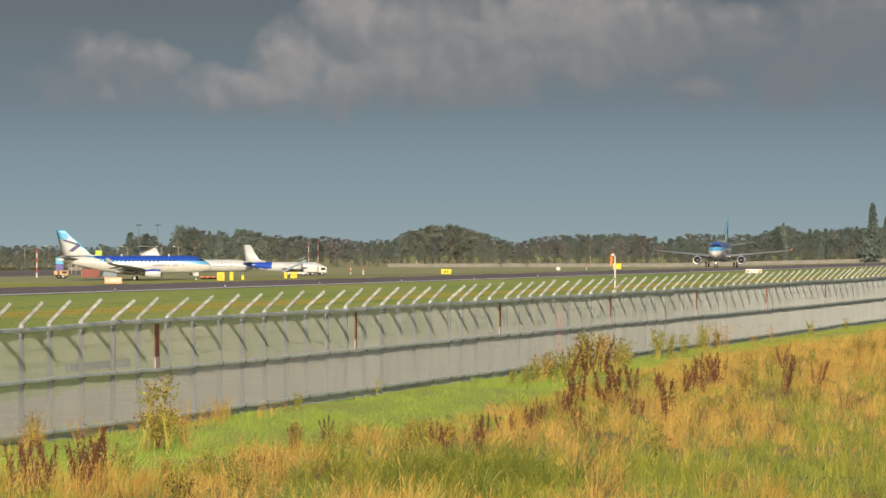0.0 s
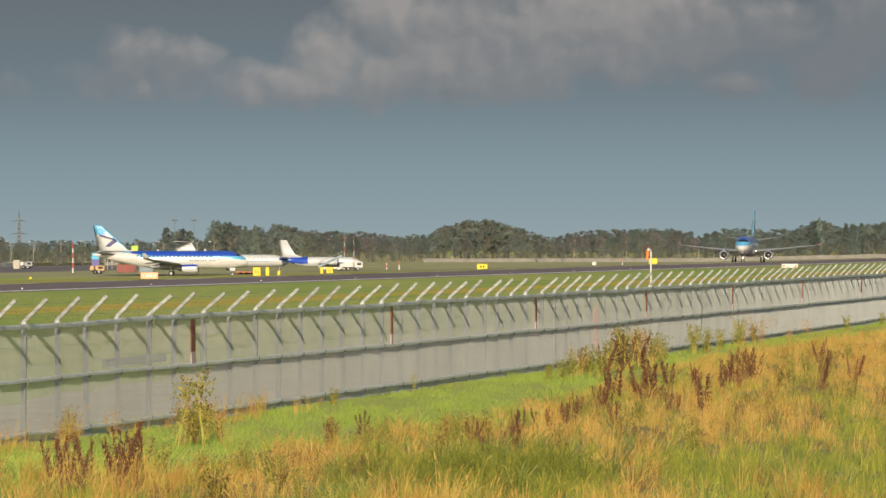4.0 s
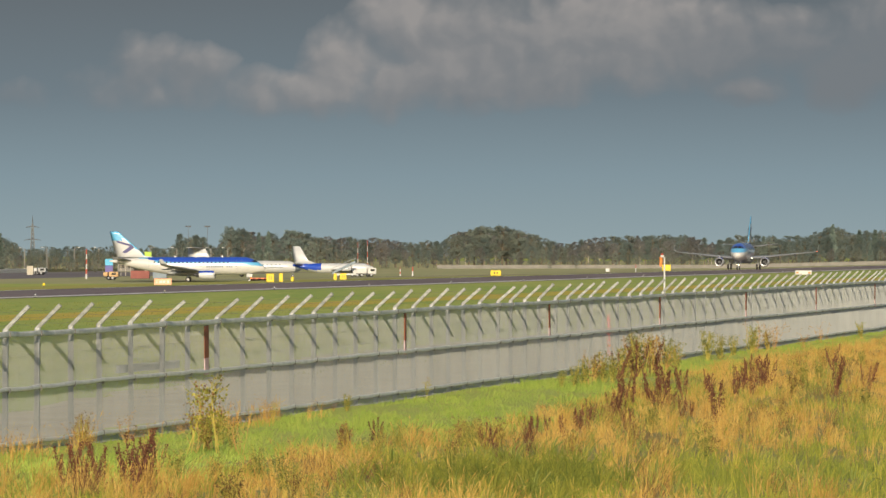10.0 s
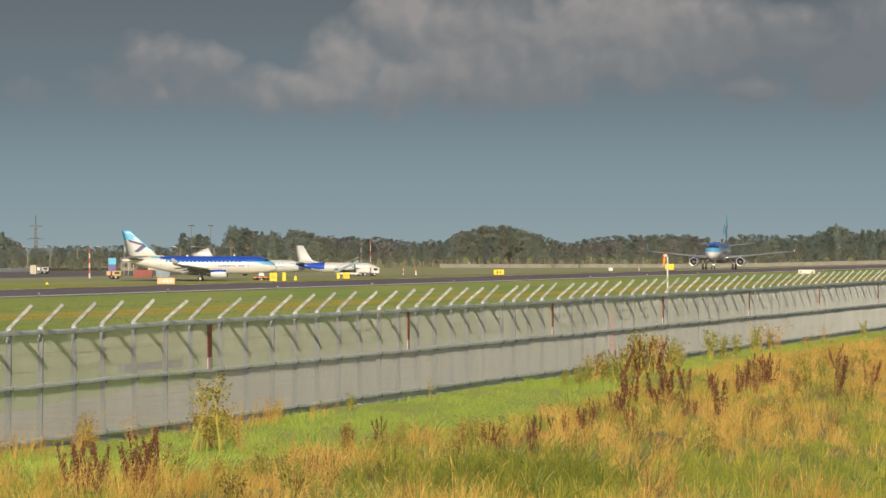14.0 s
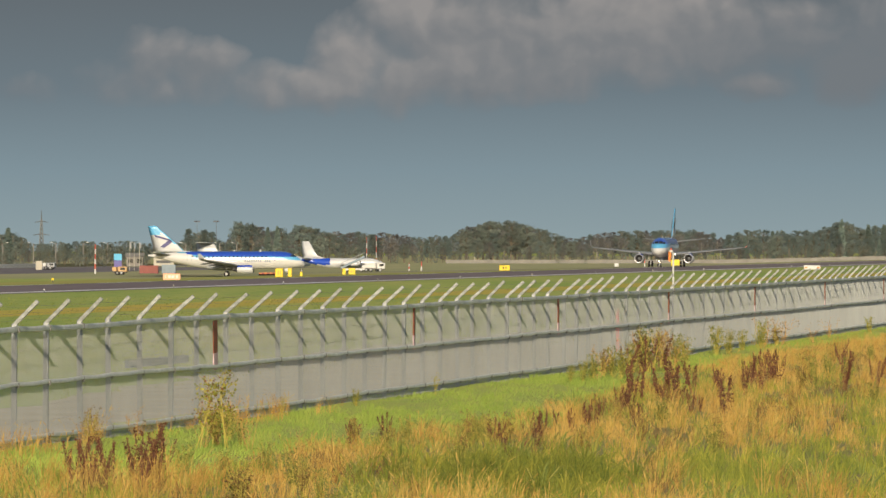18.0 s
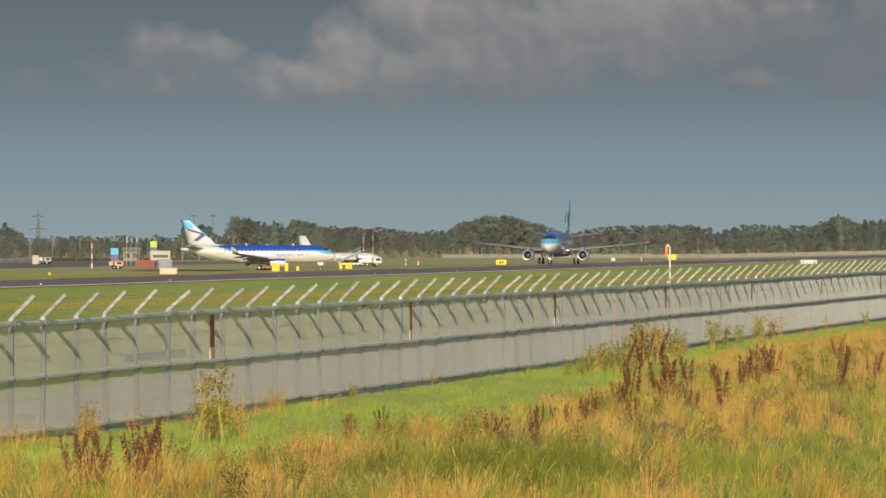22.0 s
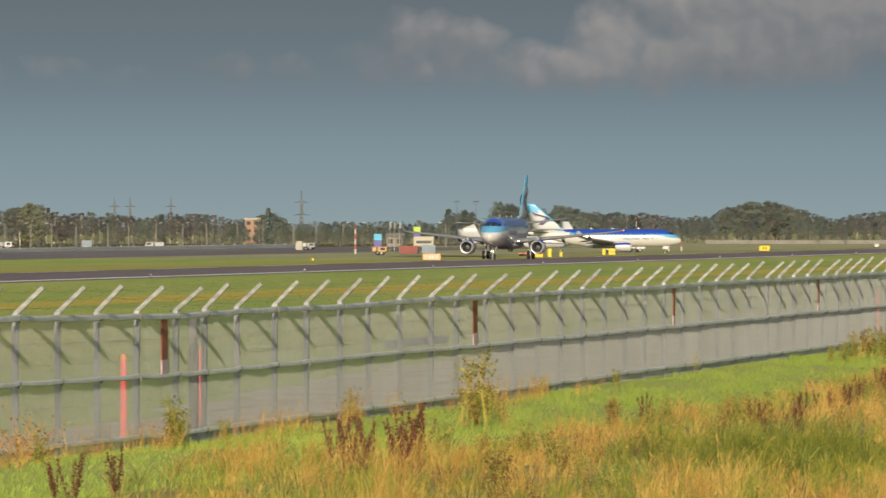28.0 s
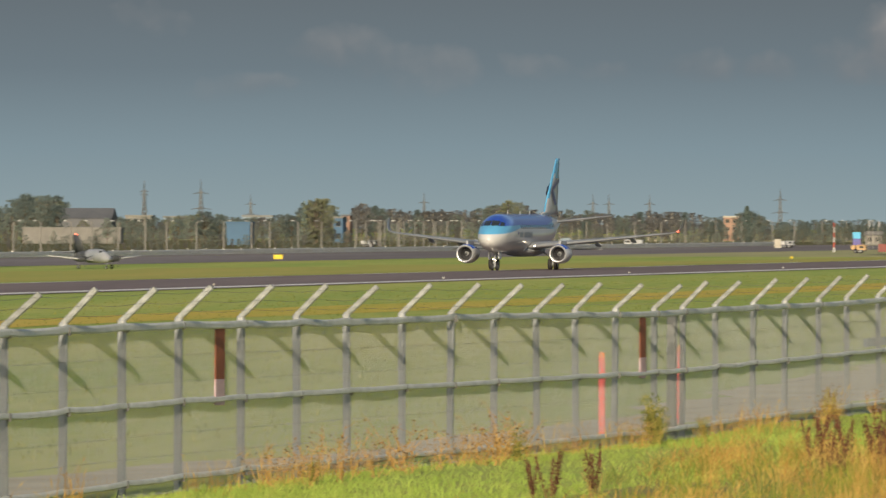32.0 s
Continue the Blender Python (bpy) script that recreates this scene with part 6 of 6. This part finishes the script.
sel = dry & ~brown
m = sel.sum()
blades("dry_grass", xy[sel], rise_of(L)[sel], (0.35 + 0.62 * gr.rand(m)) * fade[sel], 0.005 + 0.007 * gr.rand(m), gr, M_STRAW, "tall dry straw-coloured meadow grass", 0.13, 0.35, 12, 0.2)
sel = brown
m = sel.sum()
blades("brown_grass", xy[sel], rise_of(L)[sel], (0.3 + 0.5 * gr.rand(m)) * fade[sel], 0.006 + 0.006 * gr.rand(m), gr, M_WEEDB, "tangled brown dead meadow grass", 0.3, 0.3, 10, 0.3)
sel = ~dry
m = sel.sum()
blades("tall_grass", xy[sel], rise_of(L)[sel], (0.25 + 0.45 * gr.rand(m)) * fade[sel], 0.008 + 0.010 * gr.rand(m), gr, M_GREENTALL, "tall green meadow grass among the straw", 0.18, 0.0, 14, 0.36)
xy, L, g = scatter(26000, 4.0, 24.0)
sel = patchy(xy, 1.7, 7.0) + spread(xy, ((1.5, 139, 1.2, 14, 0.9), (0.1, 138, 1.3, 13, 0.9), (7.6, 144, 2.0, 15, 0.35))) > 0.18 + 3.0 * (g < lawn_edge(xy, L) - 0.5)
m = sel.sum()
blades("leafy_grass", xy[sel], rise_of(L)[sel], 0.25 + 0.42 * gr.rand(m), 0.014 + 0.018 * gr.rand(m), gr, M_WEEDG, "broad-leaved green tufts in the meadow", 0.25, 0.0, 12, 0.5)
m = 3600
pick = gr.rand(m) < 0.6
xy = np.stack([np.where(pick, 1.6, 0.2) + 0.75 * gr.randn(m), 138.5 + 5.0 * gr.randn(m)], 1)
blades("leafy_grass", xy, 0.3 + 0 * pick, 0.35 + 0.4 * gr.rand(m), 0.012 + 0.016 * gr.rand(m), gr, M_GREENTALL, "green arching grass tussocks", 0.2, 0.0, 18, 0.55)
xy, L, g = scatter(3600, -0.6, 1.3, 100, 200)
sel = patchy(xy, 1.5, 3.0) > 0.0
m = sel.sum()
blades("dry_grass", xy[sel], rise_of(L)[sel], 0.15 + 0.65 * gr.rand(m) ** 2, 0.007 + 0.006 * gr.rand(m), gr, M_STRAW, "dry straw tufts at the foot of the fence", 0.3, 0.6)
# sparse tufts on the airfield side
k = 26000
Lf, qf = 110 + 500 * gr.rand(k) ** 1.3, FENCE_OFF + 9.0 + 75 * gr.rand(k) ** 1.2
xf = np.stack([Lf * math.sin(FENCE) - qf * math.cos(FENCE), Lf * math.cos(FENCE) + qf * math.sin(FENCE)], 1)
zf = np.array([ground_at(a, b) for a, b in xf])
blades("field_tufts", xf, zf, 0.06 + 0.10 * gr.rand(k), 0.02 + 0.02 * gr.rand(k), gr, M_GREENTALL, "short grass tufts on the airfield", 0.6)


# ---- weeds ----
def weed(kind, h, seed):
    r = random.Random(seed)
    rnd = np.random.RandomState(seed)
    name, label, stem_mat, leaf_mat, part_name = {
        "dock": ("dock_plant", "dead dock plant with dark red-brown seed spikes", M_DOCKSTEM, M_DOCK, "seed_head"),
        "tall": ("tall_weed", "tall yellowing weed with sparse leaves", M_STEM, M_WEED, "foliage"),
        "wisp": ("dry_stalks", "thin dry orange-brown weed stalks", M_DRYSTEM, M_WEEDB, "foliage"),
        "brush": ("bushy_weed", "bushy browning weed clump", M_STEM, M_WEEDB, "foliage"),
        "green": ("bushy_weed", "bushy dull green weed clump", M_STEM, M_WEEDG, "foliage")}[kind]
    w = base(name, label, "weed", "weeds in the meadow")
    bm = bmesh.new()
    pts, sizes = [], []
    stems = {"dock": 5, "tall": 2, "wisp": 8, "brush": 13, "green": 12}[kind]
    for i in range(stems):
        a = r.uniform(0, 6.283)
        fan = {"dock": 0.36, "tall": 0.24, "wisp": 0.5, "brush": 0.26, "green": 0.3}[kind] * r.uniform(0.2, 1)
        hh = h * (r.uniform(0.7, 1) if kind != "wisp" else r.uniform(0.3, 1))
        foot = Vector((r.uniform(-0.06, 0.06), r.uniform(-0.06, 0.06), -0.05))
        tip = Vector((fan * math.cos(a) * h, fan * math.sin(a) * h, hh))
        bow = foot.lerp(tip, 0.55) + Vector((r.gauss(0, 0.05), r.gauss(0, 0.05), 0.03)) * h
        thick = 0.006 if kind == "wisp" else 0.010
        rod(bm, foot, bow, thick, thick * 0.8, 4, False)
        rod(bm, bow, tip, thick * 0.8, thick * 0.4, 4, False)
        if kind == "dock":
            for m in range(120):
                s = r.uniform(0.3, 1.0)
                pt = foot.lerp(tip, s)
                q = 0.024 * math.sin(math.pi * (s - 0.18) / 0.86) + 0.006
                pts.append((pt.x + r.gauss(0, q), pt.y + r.gauss(0, q), pt.z + r.gauss(0, 0.02)))
                sizes.append(r.uniform(0.024, 0.05))
        else:
            dens = {"tall": 30, "wisp": 5, "brush": 40, "green": 48}[kind]
            for m in range(dens):
                s = r.uniform(0.12, 1.0) ** 0.8
                pt = foot.lerp(tip, s)
                q = (0.075 if kind in ("brush", "green") else 0.05) * (1.15 - s)
                pts.append((pt.x + r.gauss(0, q + 0.02), pt.y + r.gauss(0, q + 0.02), pt.z + r.gauss(0, 0.04)))
                sizes.append(r.uniform(0.02, 0.055) * (1.25 - 0.5 * s))
            for m in range({"tall": 14, "wisp": 3}.get(kind, 5)):
                s = r.uniform(0.25, 0.95)
                pt = foot.lerp(bow, s / 0.55) if s < 0.55 else bow.lerp(tip, (s - 0.55) / 0.45)
                twig = pt + Vector((r.gauss(0, 0.2), r.gauss(0, 0.2), r.uniform(0.1, 0.3))) * h * 0.5
                rod(bm, pt, twig, 0.005, 0.002, 3, False)
                for leaf in range({"tall": 9, "wisp": 2}.get(kind, 6)):
                    q = pt.lerp(twig, r.uniform(0.5, 1.1))
                    pts.append((q.x + r.gauss(0, 0.025), q.y + r.gauss(0, 0.025), q.z + r.gauss(0, 0.03)))
                    sizes.append(r.uniform(0.03, 0.065))
    part("stalk", bm, stem_mat, w)
    v, f = cards(np.array(pts), np.array(sizes), rnd, 1.0)
    raw(part_name, v.tolist(), f.tolist(), leaf_mat, w)["kind"] = "stuff"
    return w


weeds = {k: [weed(k, h, s) for s in range(a, a + 3)] for k, h, a in (("dock", 1.0, 5), ("tall", 1.3, 15), ("wisp", 1.0, 45), ("brush", 1.0, 25), ("green", 1.0, 35))}
placed = set()
wr = random.Random(21)


def set_weed(kind, u, off, scale):
    """A weed at the bearing u, off metres from the fence line (negative: outside)."""
    L = fence_L(u, off)
    p = fence_point(L, fence_rise(L) + 0.03, off)
    src = wr.choice(weeds[kind])
    m = pose(p.x, p.y, p.z, wr.uniform(-6, 6), wr.uniform(-6, 6), wr.uniform(0, 360))
    if src.name in placed:
        o = copy_thing(src, m)
    else:
        placed.add(src.name)
        o = src
        o.matrix_basis = m
    o.scale = (scale, scale, scale)


for kind, u, off, scale in (
        ("dock", -660, -6.4, 0.987), ("dock", -636, -6.8, 0.987), ("dock", -606, -6.5, 0.943), ("dock", -562, -6.9, 0.849), ("dock", -536, -6.5, 1.13), ("dock", -518, -6.8, 1.04), ("dock", -550, -7.2, 0.943), ("dock", -622, -7.4, 0.85), ("dock", -545, -7.6, 0.95), ("dock", -526, -7.4, 0.9), ("dock", -674, -6.0, 0.708),
        ("dock", -172, -7.0, 0.765), ("dock", -120, -6.6, 0.765),
        ("dock", 322, -7.4, 1.22), ("dock", 330, -8.2, 1.12), ("dock", 372, -8.3, 1.18), ("dock", 388, -8.0, 1.18), ("dock", 402, -8.6, 1.22), ("dock", 425, -8.0, 1.07), ("dock", 305, -8.8, 0.852), ("dock", 515, -9.4, 1.01), ("dock", 530, -9.0, 1.07), ("dock", 548, -9.6, 1.07),
        ("dock", 565, -8.8, 1.22), ("dock", 575, -9.2, 1.28), ("dock", 255, -9.2, 0.746), ("dock", 238, -9.6, 0.8), ("dock", 215, -9.8, 0.64), ("dock", 486, -12.0, 1.39), ("dock", 695, -12.0, 1.33), ("dock", 752, -12.5, 1.07), ("dock", 80, -10.0, 0.817), ("dock", 150, -9.6, 0.714), ("dock", 690, -8.5, 1.07), ("dock", 465, -8.2, 0.852), ("dock", 545, -6.5, 0.961),
        ("dock", -1128, -6.6, 0.867), ("dock", -1055, -6.6, 0.919), ("dock", -1160, -6.2, 0.714),
        ("tall", -446, -3.4, 1.3), ("tall", -400, -4.0, 1.42), ("tall", -424, -3.6, 0.9), ("green", -394, -3.0, 0.75), ("brush", -418, -3.3, 0.8), ("wisp", -392, -3.0, 1.0), ("green", -372, -3.8, 0.5), ("wisp", -436, -3.4, 0.9), ("wisp", -410, -3.4, 1.1), ("tall", -300, -1.0, 0.5), ("tall", -30, -0.8, 0.5), ("wisp", -360, -4.6, 0.9), ("wisp", -520, -4.4, 0.8),
        ("brush", -640, -0.7, 0.8), ("wisp", -560, -0.9, 0.9), ("wisp", -415, -1.3, 1.0), ("wisp", -395, -1.2, 0.9), ("wisp", -310, -0.8, 0.75), ("green", -170, -0.8, 0.5), ("wisp", -760, -0.8, 0.7), ("wisp", -720, -1.0, 0.6),
        ("brush", 335, -2.2, 1.35), ("green", 352, -2.6, 1.5), ("brush", 375, -2.2, 1.4), ("green", 398, -2.4, 1.2), ("green", 318, -2.6, 1.1), ("brush", 270, -2.4, 0.9), ("green", 250, -2.8, 0.9), ("green", 415, -2.2, 1.0), ("green", 300, -3.2, 1.0), ("green", 285, -2.6, 1.0), ("green", 232, -2.6, 0.7), ("green", 210, -2.4, 0.6),
        ("wisp", 345, -2.4, 1.6), ("wisp", 325, -2.4, 1.4), ("wisp", 362, -2.6, 1.6), ("wisp", 390, -2.4, 1.5), ("wisp", 260, -2.6, 1.2), ("dock", 340, -2.8, 1.45), ("dock", 368, -2.6, 1.3), ("dock", 310, -2.8, 1.15),
        ("green", 468, -1.2, 1.2), ("green", 490, -1.4, 1.0), ("green", 515, -1.3, 0.9), ("green", 545, -1.2, 1.2), ("wisp", 552, -1.0, 1.5), ("wisp", 585, -1.0, 1.4), ("brush", 575, -1.0, 0.9), ("wisp", 670, -1.2, 1.1), ("green", 740, -1.2, 0.8), ("green", 800, -1.2, 0.7), ("wisp", 640, -2.0, 1.0),
        ("green", -948, -0.6, 1.0), ("green", -944, -0.7, 0.8), ("green", -940, -0.8, 0.65), ("green", -946, -0.5, 0.5),
        ("wisp", -1560, -1.6, 1), ("wisp", -1500, -1.4, 1.1), ("wisp", -1440, -1.4, 1), ("wisp", -1400, -0.7, 1.2), ("wisp", -1330, -1.3, 0.94), ("wisp", -1250, -1.3, 1.1), ("wisp", -1215, -0.8, 1.3), ("green", -1190, -1.2, 0.6),
        ("wisp", -1180, -1.2, 1.1), ("wisp", -1475, -0.9, 0.8), ("wisp", -1290, -0.9, 0.9), ("wisp", -1380, -1.5, 1.0), ("wisp", -1545, -0.9, 0.7), ("wisp", -1225, -1.6, 1.1), ("wisp", -1620, -1.4, 0.81), ("wisp", -1640, -0.8, 0.81), ("green", -1550, -1.6, 0.5), ("wisp", -1090, -1.0, 0.6), ("wisp", -640, -1.0, 0.7), ("green", -860, -0.7, 0.5), ("wisp", -825, -0.6, 0.5), ("wisp", -800, -0.6, 0.55)):
    set_weed(kind, u, off, scale)
for i in range(34):
    set_weed("wisp", wr.uniform(-1680, -60), -wr.uniform(0.2, 1.2), wr.uniform(0.3, 0.75))
for kind, u, off, scale in (("brush", 35, -9.0, 0.75), ("green", 50, -9.2, 0.7), ("brush", 62, -8.8, 0.65), ("green", 20, -8.6, 0.55), ("brush", 100, -9.2, 0.6), ("green", 640, -9.5, 0.8), ("green", 668, -9.8, 0.7), ("green", 700, -10.5, 0.8)):
    set_weed(kind, u, off, scale)
for i in range(90):
    set_weed(wr.choice(("brush", "green", "wisp")), wr.uniform(-500, 880), -wr.uniform(7, 15), wr.uniform(0.35, 0.8))
for i in range(18):
    set_weed("dock", wr.uniform(90, 480), -wr.uniform(8.2, 11), wr.uniform(0.4, 0.72))


# ---- what moves ----
def motions():
    rows = []
    for t, u in ((0, 571), (1, 566), (2, 563), (3, 559), (5.5, 548), (7, 540), (9, 529), (10, 523), (11, 514), (12, 504), (13, 490), (14, 473), (14.5, 463), (16.5, 416), (17, 401), (18, 368), (19, 331), (20, 288), (21, 238), (22, 180), (23, 115), (24, 41), (25, -41), (25.5, -88), (27.5, -319), (28, -387), (29, -541), (30, -730), (31, -958), (32, -1230)):
        y = 158.35 / (0.15 - math.tan(u / F))
        rows.append((t, pose(math.tan(u / F) * y, y, 0.03, 0, 0, -math.degrees(BEAR) + 1.3) @ pose(0, -2.9, 0)))
    walk(JET, rows)
    rows = []
    for t, u in ((0, -581), (5.5, -579), (9, -575), (11, -572), (13, -564), (14.5, -555), (16.5, -539), (18, -522), (19, -508), (20, -493), (21, -477), (22, -458), (23, -438), (24, -415), (25, -392), (25.5, -380), (27.5, -329), (28, -313), (29, -285), (30, -243), (30.5, -219), (32, -150)):
        p = rest(u + 130, 1513)
        rows.append((t, pose(p.x, p.y, p.z, 0, 0, 90) @ pose(0, -14.0, 0)))
    walk(TAXI, rows)
    walk(TWIN, [(t, facing(u, d, 147)) for t, u, d in ((0, -2700, 1130), (28, -2220, 1120), (30, -2070, 1085), (31, -1998, 1082), (31.5, -1947, 1080), (32, -1909, 1078))])


motions()
